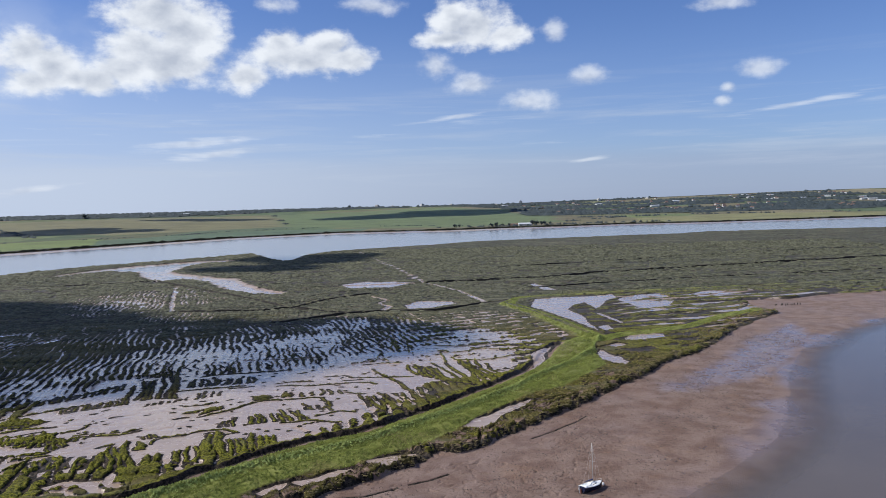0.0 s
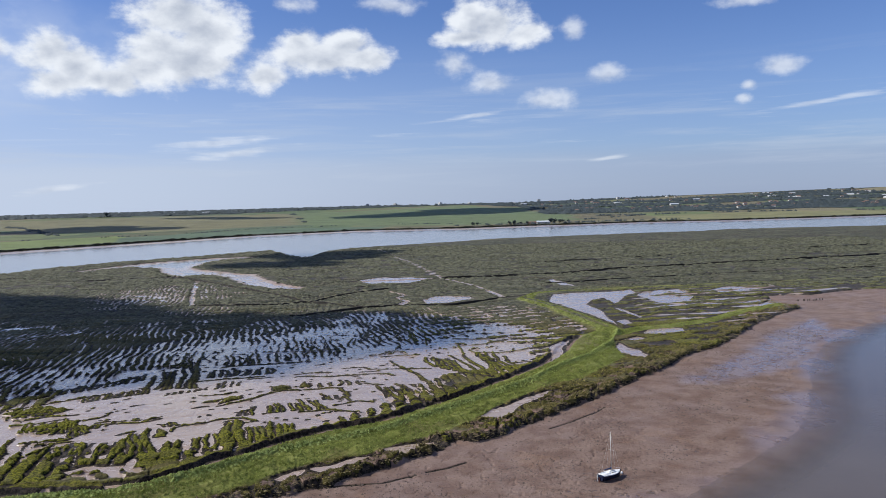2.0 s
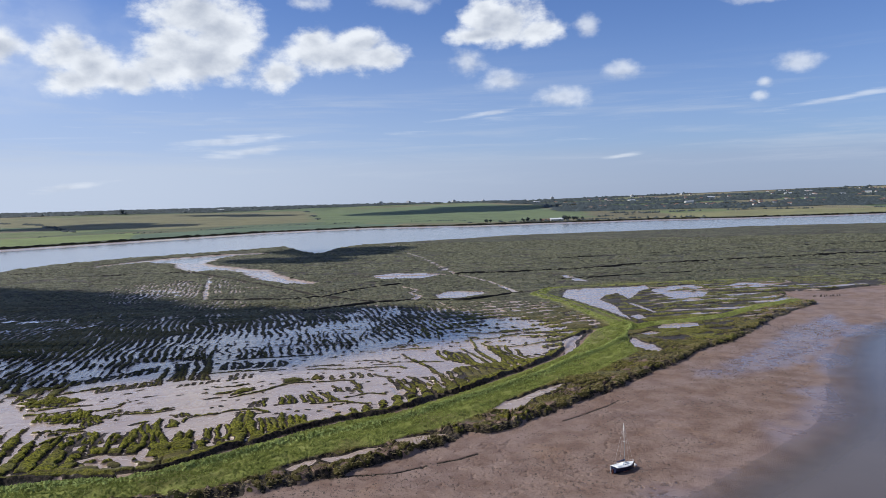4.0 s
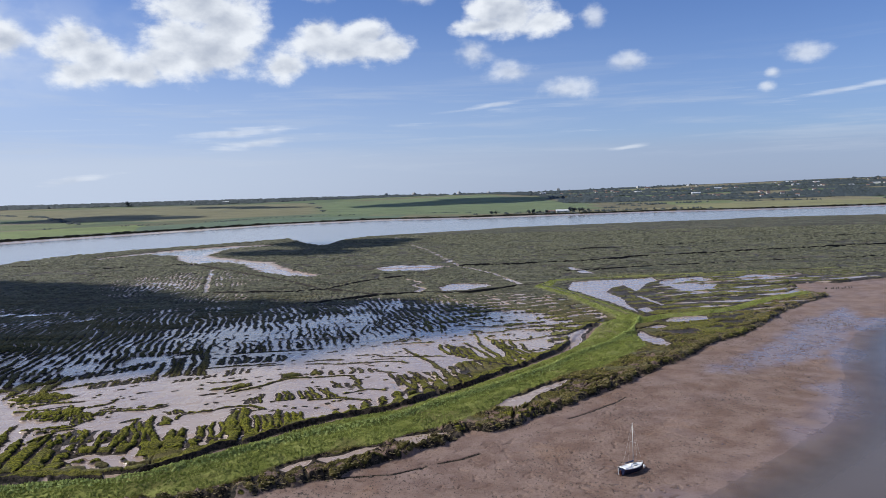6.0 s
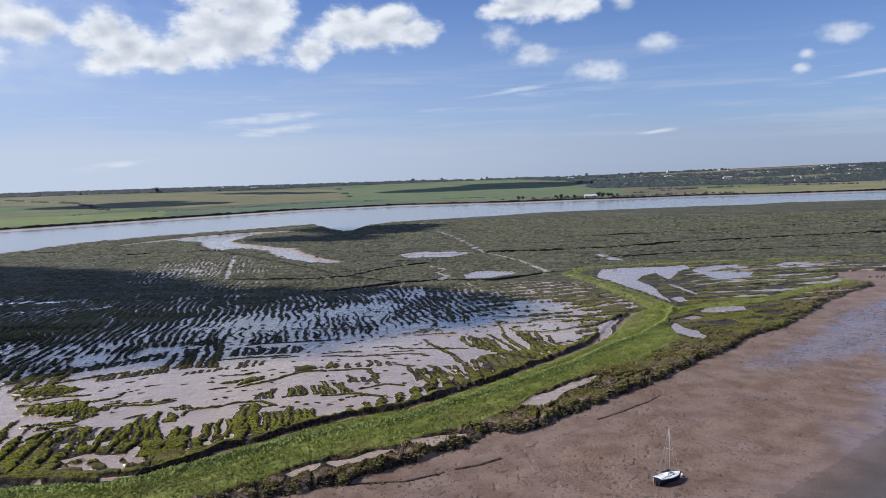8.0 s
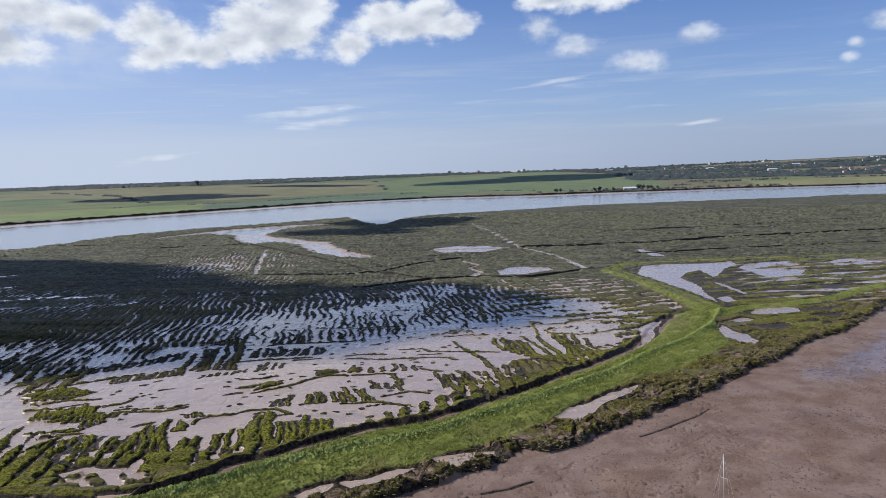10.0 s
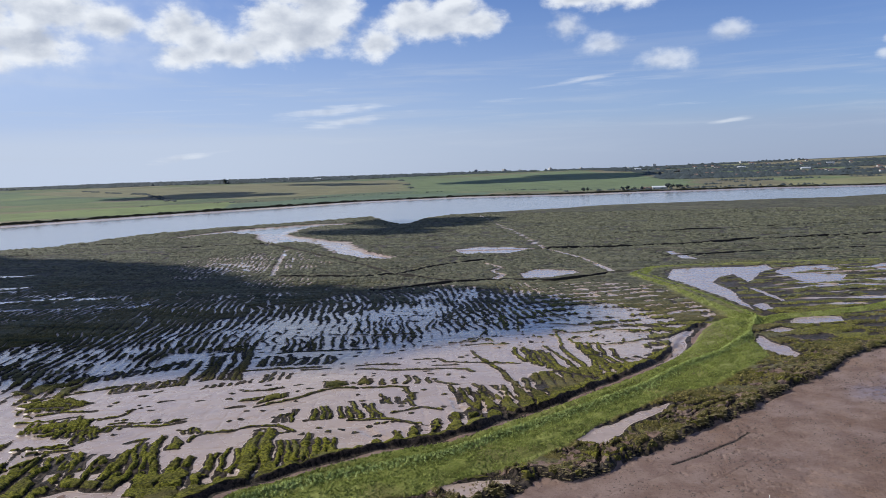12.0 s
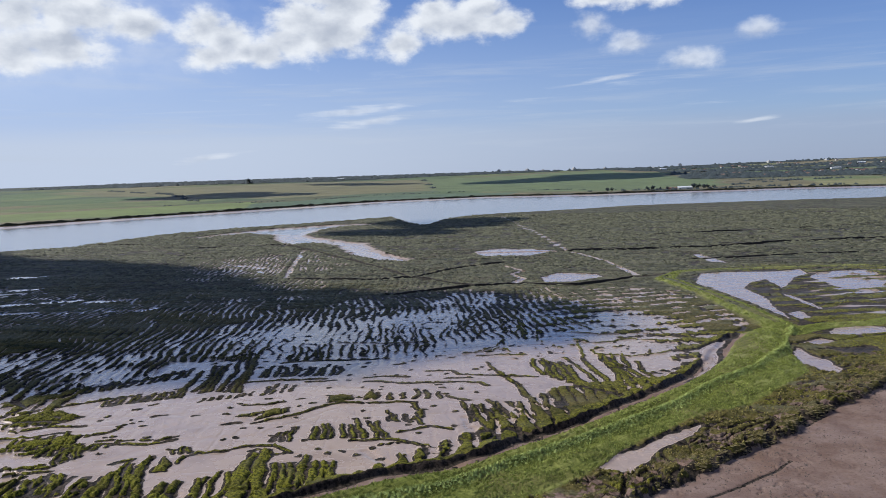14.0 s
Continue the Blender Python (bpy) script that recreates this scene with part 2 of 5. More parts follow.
POOLS = {
    "spur_a": [(58.5, 286.8), (58.4, 277.8), (61.9, 270.5), (66.5, 267.5), (68.9, 272.8), (67.6, 276.8), (68, 282.4), (65, 287.3), (64.4, 294.1), (62.3, 298.2)],
    "spur_b": [(77.4, 319.9), (84.7, 328.4), (98.1, 328.2), (97, 319.4), (81.9, 313.5), (77.3, 314.8)],
    "spur_c": [(65.1, 302.9), (72.6, 309.7), (77.8, 305.3), (69.6, 298.8)],
    "big": [(49, 424.9), (56, 457.1), (68.5, 463), (91.8, 463.9), (108, 472.4), (107.5, 455), (97.3, 440.7), (89.6, 417.3), (83.6, 407), (82.8, 435.8), (74.8, 424.9), (69, 409.7), (71.8, 394), (73.1, 377.8), (71.7, 363.3), (72.4, 343.1), (70.9, 337.1), (64.5, 369.9)],
    "channel": [(79.4, 399), (84.5, 389.7), (88.4, 360.6), (85.7, 357.5), (81.4, 382.2)],
    "big_b": [(104.3, 444.6), (112.1, 459.7), (128.5, 468), (140.3, 459.5), (135.6, 433.1), (121.5, 400.1), (113.3, 401.6), (107.3, 414)],
    "big_c": [(145.2, 452.8), (166.9, 475), (200.9, 486.8), (199.8, 470.8), (182.6, 459.3), (158.2, 450.1)],
    "spur_d": [(72.2, 349.6), (78.7, 356.9), (79.8, 341.9), (74, 338.2)],
    "spur_e": [(156.5, 393.7), (173.7, 413.2), (191.2, 409.8), (181.5, 389.1), (162.4, 386.3)],
    "cut": [(3, 197.4), (5.8, 203.6), (11.6, 207.5), (17.9, 215.3), (25.6, 223.6), (23.2, 217.3), (16.7, 210), (12.8, 201.9), (9.7, 195.8)],
    "bank_a": [(-20.2, 172.7), (-14.9, 174.3), (-11.6, 176.1), (-11.8, 172.1), (-14.4, 167.3), (-17.2, 169.8)],
    "bank_d": [(-10.9, 176.1), (-7.5, 177.1), (-7.8, 173.8), (-10.2, 174)],
    "bank_b": [(-34.5, 160.1), (-30.5, 162.2), (-27.2, 165.2), (-22.5, 167.1), (-24.4, 163.6), (-28.3, 160.3), (-32.2, 157.9)],
    "bank_c": [(-41.8, 154), (-38.8, 157), (-36, 159.5), (-36.3, 156.9), (-39.6, 152.6)],
    "north_a": [(-25, 444), (-16, 462), (4.5, 456), (8, 444), (-8, 429), (-21, 426)],
    "north_b": [(-80, 570), (-65, 588), (-38, 582), (-20, 570), (-39, 541), (-71, 540)],
    "north_c": [(61, 540), (68, 546), (78, 500), (68, 502)],
    "low": [(-92, 160.5), (-87.5, 164.5), (-75, 165), (-71.5, 160.5), (-74, 155), (-85, 155)],
    "ditch_end": [(-150, 140), (-97, 150.5), (-80, 151), (-70, 155), (-70, 152), (-80.5, 147), (-93.5, 146), (-150, 132)],
    "creek_end": [(24, 256), (31.4, 268.5), (33.8, 291.7), (49.8, 317), (40.8, 295.1), (37, 274.3), (29.3, 260)],
}
# long thin pools in the western marsh: ends and half width
SLITS = [
    ((-253, 360), (-238, 368), 3.4), ((-229, 365), (-213, 370), 3.2), ((-202, 341), (-186, 348), 2.4), ((-225, 337), (-203, 341), 2.4),
    ((-341, 443), (-327, 450), 4.0), ((-275, 350), (-258, 358), 3.4), ((-258, 328), (-238, 337), 3.0), ((-300, 395), (-288, 402), 3.0),
    ((-205, 560), (-196, 540), 2.0), ((-195, 470), (-188, 462), 2.5), ((-222, 497), (-214, 492), 3.0), ((-150, 436), (-158, 455), 0.8),
]
# rows of ridge remnants across the flats: first and last root, first and last tip, how many, half width
FRONT_COMBS = [
    ((-102.3, 166.2), (-86.6, 168.7), (-105.2, 179.4), (-90.7, 180.8), 6, 0.85),
    ((-85.9, 168.7), (-73.5, 170.8), (-88.1, 181.5), (-83.9, 190.9), 5, 1.1),
    ((-72.7, 171.5), (-68.6, 172), (-76.5, 182.3), (-70.8, 181.5), 2, 1.9),
    ((-67.5, 172.7), (-59.4, 175.3), (-70.8, 186.3), (-65.5, 192.3), 4, 1.0),
    ((-58.8, 176.8), (-55.9, 178.3), (-65.3, 196.2), (-61.5, 195.9), 2, 2.1),
    ((-55, 179), (-42.7, 184.1), (-60.3, 195.8), (-45.8, 194.7), 7, 1.25),
]
MID_COMBS = [
    ((-64.8, 202.4), (-59.3, 204.4), (-64.9, 207.2), (-61.7, 213.4), 3, 0.6),
    ((-57.1, 205.4), (-39.3, 208.8), (-59.4, 212.9), (-46.1, 222.2), 8, 0.75),
    ((-54.1, 233.5), (-32.6, 236.6), (-55.2, 240.6), (-34.6, 243.6), 7, 0.55),
    ((-43.3, 219.3), (-33.7, 217.4), (-45.6, 225.1), (-36, 221.7), 4, 0.6),
    ((-102.3, 184.8), (-99.1, 190.6), (-106, 192.2), (-105.2, 198.3), 4, 0.75),
    ((-85.8, 179.4), (-78.3, 180.9), (-88.7, 188.3), (-84.6, 190.6), 3, 0.8),
    ((-109.5, 188.7), (-98.2, 193.8), (-110.9, 194.9), (-99.1, 197), 6, 0.7),
    ((-82.5, 193.3), (-77.1, 195.5), (-82.7, 195.7), (-79.6, 198.7), 3, 0.35),
    ((-118.3, 219.9), (-100.7, 230.6), (-120.3, 226.6), (-102.9, 238.5), 13, 0.6),
    ((-95.1, 226.4), (-82.3, 234.9), (-95.8, 229.6), (-82.8, 238.4), 7, 0.4),
]
NORTH_COMBS = [
    ((-103.9, 235.2), (-86.3, 237), (-109.9, 257.5), (-100.2, 279.1), 8, 0.95),
    ((-89.9, 249.6), (-66.9, 255.2), (-92.4, 261.6), (-68.8, 265.6), 12, 0.65),
    ((-81.6, 233.5), (-74, 239.2), (-83.5, 242.5), (-75, 245.4), 4, 0.4),
    ((-79, 288.4), (-49.4, 292.2), (-74.3, 273.2), (-48.8, 283), 11, 0.65),
    ((-125.5, 264.1), (-98, 266.4), (-135.6, 296.4), (-106.4, 305.6), 9, 0.85),
    ((-88.6, 267.2), (-75.1, 272.4), (-95.7, 290.5), (-82.1, 294.8), 6, 0.8),
    ((-73.5, 295.4), (-50.5, 296.9), (-82.1, 324.8), (-58.7, 326), 9, 0.7),
    ((-91, 335.3), (-60.9, 343.5), (-102.7, 379.3), (-68.7, 383.1), 9, 0.7),
    ((-49.3, 300.4), (-39.3, 309.7), (-49.9, 316.5), (-40, 339.9), 4, 0.6),
]
EAST_COMBS = [
    ((-43.3, 344.3), (-30.2, 349.5), (-45.2, 309.4), (-30.7, 301.6), 5, 0.8),
    ((-34, 344.7), (-20.9, 345.2), (-24.7, 302), (-15.6, 304.3), 5, 0.75),
    ((-20.9, 345.2), (-3.4, 335.1), (-9.8, 318.9), (4.7, 321.6), 5, 0.8),
    ((-19.5, 256.2), (-8.6, 231.2), (-28.7, 274.8), (-14.5, 244.2), 6, 0.7),
    ((-10.7, 261.5), (7, 242.5), (-17.6, 285.4), (-3.5, 274.3), 8, 0.9),
    ((7.1, 247.3), (21.3, 253.7), (-3.3, 293.9), (15.6, 275.9), 6, 0.9),
    ((-24.4, 221.4), (-14.7, 215.2), (-29.4, 236), (-19.7, 232.6), 4, 1.1),
    ((-19.8, 223.5), (-8.1, 223.3), (-25.3, 236.5), (-16.9, 240.1), 5, 0.9),
]
WEST_COMBS = [
    ((-135, 226.6), (-110, 247.7), (-137.1, 233), (-112.9, 257.2), 14, 0.8),
    ((-156.4, 231), (-138.9, 242.7), (-159.5, 238.5), (-141.4, 249.7), 9, 0.85),
    ((-118.9, 190), (-105.1, 194.9), (-121.7, 196.3), (-108.7, 203.1), 10, 0.9),
    ((-101, 170.5), (-90.9, 173.8), (-103.7, 177.6), (-97.4, 181.6), 6, 0.95),
    ((-88.1, 171.8), (-84.1, 177.1), (-90.5, 179.3), (-87.1, 182.9), 3, 1.1),
    ((-143.3, 216.7), (-133.9, 225.2), (-145.6, 223), (-136.5, 230.9), 6, 0.8),
    ((-130.3, 202.5), (-119.6, 209.5), (-131.3, 207), (-120.1, 214), 7, 0.9),
]
# old transverse banks and slabs
BANKS = [
    [(-73.3, 213.2), (-69.9, 216.3), (-66, 220.4), (-61.6, 227.3), (-58.2, 229.8), (-52.4, 230)],
    [(-50.5, 230.7), (-44.6, 232.6), (-39.1, 232.3), (-35.5, 221.8)],
    [(-77.4, 189.7), (-78, 192.6), (-76.2, 195), (-70.9, 196.9), (-67.2, 199.5), (-62.1, 200.8), (-57.7, 197.9)],
    [(-135.3, 211.5), (-129.5, 217.8), (-124.1, 223.4), (-118.8, 227.2), (-113.5, 230.2)],
    [(-106.9, 200.8), (-102.8, 204.9), (-102.5, 206.8)],
    [(-101.7, 196.7), (-95, 196.8), (-90, 198.4), (-85.1, 201.7)],
    [(-89.2, 201.2), (-85.6, 203.7)],
    [(-92.7, 200.4), (-91.1, 201.3)],
    [(-97.6, 198.5), (-94.8, 199.5)],
    [(-102.1, 198.6), (-99.5, 199.6)],
    [(-90.4, 187.5), (-88.3, 190.4)],
    [(-135.4, 227), (-133.5, 233.3), (-128.3, 238.1), (-121.3, 243.2), (-113.8, 254)],
    [(-89.5, 244.6), (-81.1, 248.2), (-74.9, 249.3), (-69.4, 250.4)],
    [(-73.3, 247.2), (-65.5, 248.5)],
]
NORTH_BANKS = [
    [(-58.9, 252.5), (-47.1, 254.7)],
    [(-48.1, 248.5), (-33.9, 250.4), (-26.3, 250.6), (-24.4, 248.7)],
    [(-43.1, 260.3), (-36, 261.6), (-33.6, 258.3), (-25.8, 257.8)],
    [(-36.2, 254.6), (-30, 254.6)],
    [(-56, 248.3), (-49.8, 248.9)],
    [(-25.5, 257.8), (-18.9, 258.4), (-12, 257.4)],
    [(-36.1, 280.4), (-32.6, 282.8)],
    [(-32.5, 282.1), (-27.2, 292.2), (-26.3, 299.4)],
    [(-29.4, 282.4), (-26, 290), (-21.8, 284.4)],
    [(-31.5, 278.7), (-25.8, 281.2), (-18, 280.4)],
    [(-88.9, 265.8), (-79.4, 269.3), (-65.5, 271.8)],
    [(-80.4, 292.4), (-61, 292.9), (-50.5, 295.3)],
    [(-65.7, 271.1), (-57.4, 273.2)],
    [(-81.6, 225.6), (-76.1, 226.6), (-72.9, 229.7)],
    [(-78.3, 219), (-73.7, 221.6), (-69.8, 225.1)],
    [(-79.3, 211.4), (-76.8, 213.2)],
]
WEST_BANKS = [
    [(-79.3, 218.1), (-75.5, 219.3)],
    [(-47.5, 205.2), (-40.2, 207.4), (-32.2, 205.1), (-24.7, 202.8)],
    [(-38.2, 211.4), (-32.5, 216.7), (-27.1, 215.2)],
    [(-33, 238.5), (-26.9, 236.3)],
    [(-125.5, 264.1), (-116.8, 269), (-99.6, 269)],
    [(-4.8, 313.7), (4.7, 310.7), (17.6, 313.3), (29.7, 307.3)],
    [(-3.5, 301.8), (4.6, 297.6), (15.4, 304.7), (29, 300.8)],
    [(6.2, 283), (14.2, 281), (26.1, 288.8)],
    [(-132.8, 205.3), (-126.3, 208.4), (-117.5, 212.6)],
    [(-126, 201.1), (-120.9, 205.5), (-112.1, 207.6)],
    [(-124.3, 196), (-117.4, 199.6), (-112.9, 203)],
    [(-107.9, 178.1), (-105.5, 181.1), (-100.4, 182.8)],
    [(-108, 182.4), (-104.4, 185.2)],
    [(-113, 180.8), (-107.1, 182.9), (-102.4, 184.2)],
    [(-105.7, 170.8), (-102.7, 177.6)],
]
SLABS = [
    [(-73.6, 215.9), (-68.5, 222.2), (-69.6, 224.7), (-73.7, 221.6)],
    [(-61.4, 229.5), (-55.7, 232.8), (-57.4, 236.9), (-62.6, 235.4)],
    [(-52.4, 234.6), (-49.9, 234.8), (-53.6, 241.3)],
    [(-80.2, 184.9), (-77.7, 185.2), (-79.2, 189.5), (-82.1, 192.1)],
    [(-145.6, 219.2), (-141.7, 226.4), (-133, 228.2), (-137.3, 217.4)],
    [(-135.1, 207.8), (-126.3, 215.9), (-116.1, 212.8), (-120.4, 206.7)],
    [(-120.2, 191.5), (-108.7, 201.3), (-107.1, 197.4), (-113.4, 193.3)],
    [(-114.4, 188.1), (-108.4, 193.9), (-109, 191.2)],
]
# the part of the flats where the ridges stand apart in open mud
APART = [
    (-132, 236), (-128, 244), (-120, 246), (-125.5, 264.1), (-128, 290), (-107.4, 300), (-95, 330), (-100, 372), (-75, 384), (-36.6, 364), (-17.9, 360),
    (2.8, 325), (29.5, 305.6), (24.3, 270.5), (13.1, 257), (-4.6, 250), (-12.5, 236), (-22.7, 214), (-30, 206), (-36, 196), (-43, 184.5), (-55, 179), (-67.5, 172.7),
    (-72.7, 171.5), (-86, 168.7), (-98, 168), (-107, 184), (-122, 200),
]
# ditches through the marsh: course, half width, depth (below 0: with a pale silted floor)
DITCHES = [
    ([(-244, 629), (-218, 599), (-132, 496), (-91.5, 442), (-54, 413)], 0.9, 0.7),
    ([(-166, 440), (-115, 433), (-91, 445), (-80, 475), (-65, 494), (-50, 507)], 1.1, 0.8),
    ([(-91, 387), (-54, 413), (-36, 422), (-5, 417), (22, 442)], 1.2, 0.8),
    ([(-90, 560), (-15.5, 569), (31, 576), (75, 588), (122, 611), (171, 630), (221, 644), (273, 659), (339, 684), (600, 760)], 2.6, 1.3),
    ([(-218, 599), (-190, 515), (-164, 440)], 1.3, -0.7),
    ([(-112, 978), (-71, 808), (-40, 690), (-15, 569), (9, 513), (24, 450)], 1.5, -0.3),
    ([(-36, 422), (-33, 440), (-41, 455), (-36, 470), (-48, 490)], 1.6, -0.7),
    ([(-8, 211), (-14, 216), (-22, 213), (-26, 222)], 0.8, 0.6), ([(-57, 166), (-60, 172), (-70, 176)], 0.8, 0.6),
    ([(-32, 188), (-36, 195), (-42, 200)], 0.7, 0.6), ([(13, 238), (6, 246), (-2, 250)], 0.8, 0.6), ([(22, 442), (45, 459)], 1.0, 0.5),
    ([(-460, 640), (-380, 640), (-300, 560), (-230, 520)], 1.4, 0.7), ([(-600, 560), (-420, 560), (-330, 600), (-250, 640)], 1.6, 0.7),
    ([(40, 690), (130, 720), (300, 790), (520, 860)], 2.6, 0.9), ([(100, 900), (300, 960), (520, 1050)], 3.5, 1.0),
    ([(60, 520), (140, 545), (260, 570), (420, 600)], 1.4, 0.8), ([(-60, 640), (40, 640), (120, 660)], 2.0, 0.8),
]
# small steps and runnels in the open mud
RUNNELS = [
    ([(-31, 150.5), (-18, 152.4), (-11.4, 156.7)], 0.35, 0.22), ([(-8.8, 158.5), (-4, 161), (0.2, 164.7)], 0.35, 0.22), ([(0.2, 164.7), (11.7, 176), (22, 185)], 0.15, 0.06),
    ([(22, 188.2), (27.7, 193.3), (31.8, 197.7), (35.4, 201.2), (39.7, 207.1)], 0.26, 0.15), ([(38.1, 215.7), (44.9, 224.1)], 0.2, 0.14), ([(47.2, 226.8), (53.3, 234.4)], 0.3, 0.2),
    ([(25.8, 178.5), (35.6, 189.9), (47.1, 204.4)], 0.15, 0.06),
]
WET = [(69, 234), (79.5, 233), (103, 246), (127.5, 270), (158, 318), (164, 347), (132, 315), (101.5, 273), (79, 248.5)]
BARS = [
    [(169.5, 358), (180, 348), (204, 362), (199.5, 350), (172.5, 332.5), (157.5, 313), (140, 296), (126.5, 285.5), (148.5, 314), (153.5, 335)],
    [(188, 374), (206, 375), (209, 367), (194, 358)],
]
INLET = [
    (-385, 715), (-372, 775), (-350, 822), (-310, 868), (-246, 887), (-238, 862), (-270, 842), (-280, 790), (-269, 735), (-250, 706), (-218, 675), (-183, 645),
    (-155, 588), (-132, 551), (-115, 533), (-116, 519), (-139, 530), (-167, 561), (-201, 624), (-227, 655), (-249, 639), (-285, 690), (-310, 745), (-345, 760), (-372, 712),
]
RIVER_NEAR = [
    (-1600, 250), (-620, 560), (-500, 606), (-456, 640), (-450, 760), (-409, 840), (-337, 907), (-259, 1010), (-235, 960), (-205, 888), (-180, 852), (-178, 960), (-145, 1026), (0, 1131),
    (60, 1186), (203, 1225), (325, 1261), (394, 1265), (470, 1315), (575, 1325), (775, 1310), (1200, 1350), (3000, 1500),
]
RIVER_FAR = [
    (3000, 2300), (1800, 2000), (1141, 1895), (863, 1828), (637, 1790), (441, 1810), (292, 1761), (156, 1745), (0, 1690), (-244, 1700),
    (-453, 1541), (-590, 1318), (-692, 1151), (-807, 941), (-1050, 700), (-1600, 500),
]
RIVER = RIVER_NEAR + RIVER_FAR
SHORE_X, SHORE_Y = [p[0] for p in RIVER_FAR[::-1]], [p[1] for p in RIVER_FAR[::-1]]
STRIPE, STRIPE_STEP = (0.965, 0.262), 4.4           # across the old ridges, and how far apart they lie


def ridge_segments():
    """Every separate ridge and bank of the flats: two ends and a half width at each."""
    g = random.Random(19)
    out = []
    for a, b, ta, tb, n, w in FRONT_COMBS + MID_COMBS + NORTH_COMBS + EAST_COMBS + WEST_COMBS:
        for k in range(n):
            u = (k + 0.5 + g.uniform(-0.22, 0.22)) / n
            long, wide = g.uniform(0.66, 1.12), w * g.uniform(0.40, 0.66)
            ax, ay = a[0] + (b[0] - a[0]) * u, a[1] + (b[1] - a[1]) * u
            tx, ty = ta[0] + (tb[0] - ta[0]) * u, ta[1] + (tb[1] - ta[1]) * u
            bend = g.uniform(-0.35, 0.35) + g.uniform(-0.07, 0.07) * math.hypot(tx - ax, ty - ay)
            mx, my = ax + (tx - ax) * 0.5 * long + bend, ay + (ty - ay) * 0.5 * long
            tx, ty = ax + (tx - ax) * long, ay + (ty - ay) * long
            out.append((ax, ay, mx, my, wide * 1.15, wide))
            out.append((mx, my, tx, ty, wide, wide * 0.7))
    for k in range(150):        # small tufts left standing in the mud
        ax, ay = g.uniform(-118, -24), g.uniform(188, 272)
        out.append((ax, ay, ax + g.uniform(-0.2, 0.9), ay + g.uniform(-0.2, 0.6), g.uniform(0.16, 0.34), 0.16))
    for pts in BANKS + NORTH_BANKS + WEST_BANKS:
        w = g.uniform(0.26, 0.40)
        for (ax, ay), (bx, by) in zip(pts[:-1], pts[1:]):
            out.append((ax, ay, bx, by, w * g.uniform(0.8, 1.2), w * g.uniform(0.8, 1.2)))
    return out


RIDGES = ridge_segments()


def ridge_depth(x, y):
    """How far a place lies inside the nearest separate ridge (below 0: outside it)."""
    out = np.full(np.shape(x), -9.0)
    zone = np.flatnonzero((x > -160) & (x < 40) & (y > 160) & (y < 400))
    if not len(zone):
        return out
    px, py = np.ravel(x)[zone], np.ravel(y)[zone]
    qx = px + 1.5 * fbm(px, py, 5, 2, 131) + 0.9 * fbm(px, py, 1.7, 2, 133)
    qy = py + 2.0 * fbm(px, py, 6, 2, 135) + 0.9 * fbm(px, py, 1.7, 2, 137)
    best = np.full(len(zone), -9.0)
    for ax, ay, bx, by, wa, wb in RIDGES:
        m = np.flatnonzero((qx > min(ax, bx) - 3) & (qx < max(ax, bx) + 3) & (qy > min(ay, by) - 3) & (qy < max(ay, by) + 3))
        dx, dy = bx - ax, by - ay
        u = np.clip(((qx[m] - ax) * dx + (qy[m] - ay) * dy) / (dx * dx + dy * dy + 1e-9), 0, 1)
        best[m] = np.maximum(best[m], wa + (wb - wa) * u - np.hypot(qx[m] - ax - u * dx, qy[m] - ay - u * dy))
    for pts in SLABS:
        best = np.maximum(best, -local(area_dist, qx, qy, pts, 9))
    out.ravel()[zone] = best
    return out


def hills(x, y):
    shore = np.interp(x, SHORE_X, SHORE_Y)
    u = np.clip((y - shore) / (4600 - shore), 0, 1.03)
    return 1.0 + 47 * u ** 1.15 + u * 14 * fbm(x, y, 900, 3, 5) + u ** 1.6 * np.interp(x, [300, 2600], [0, 44])


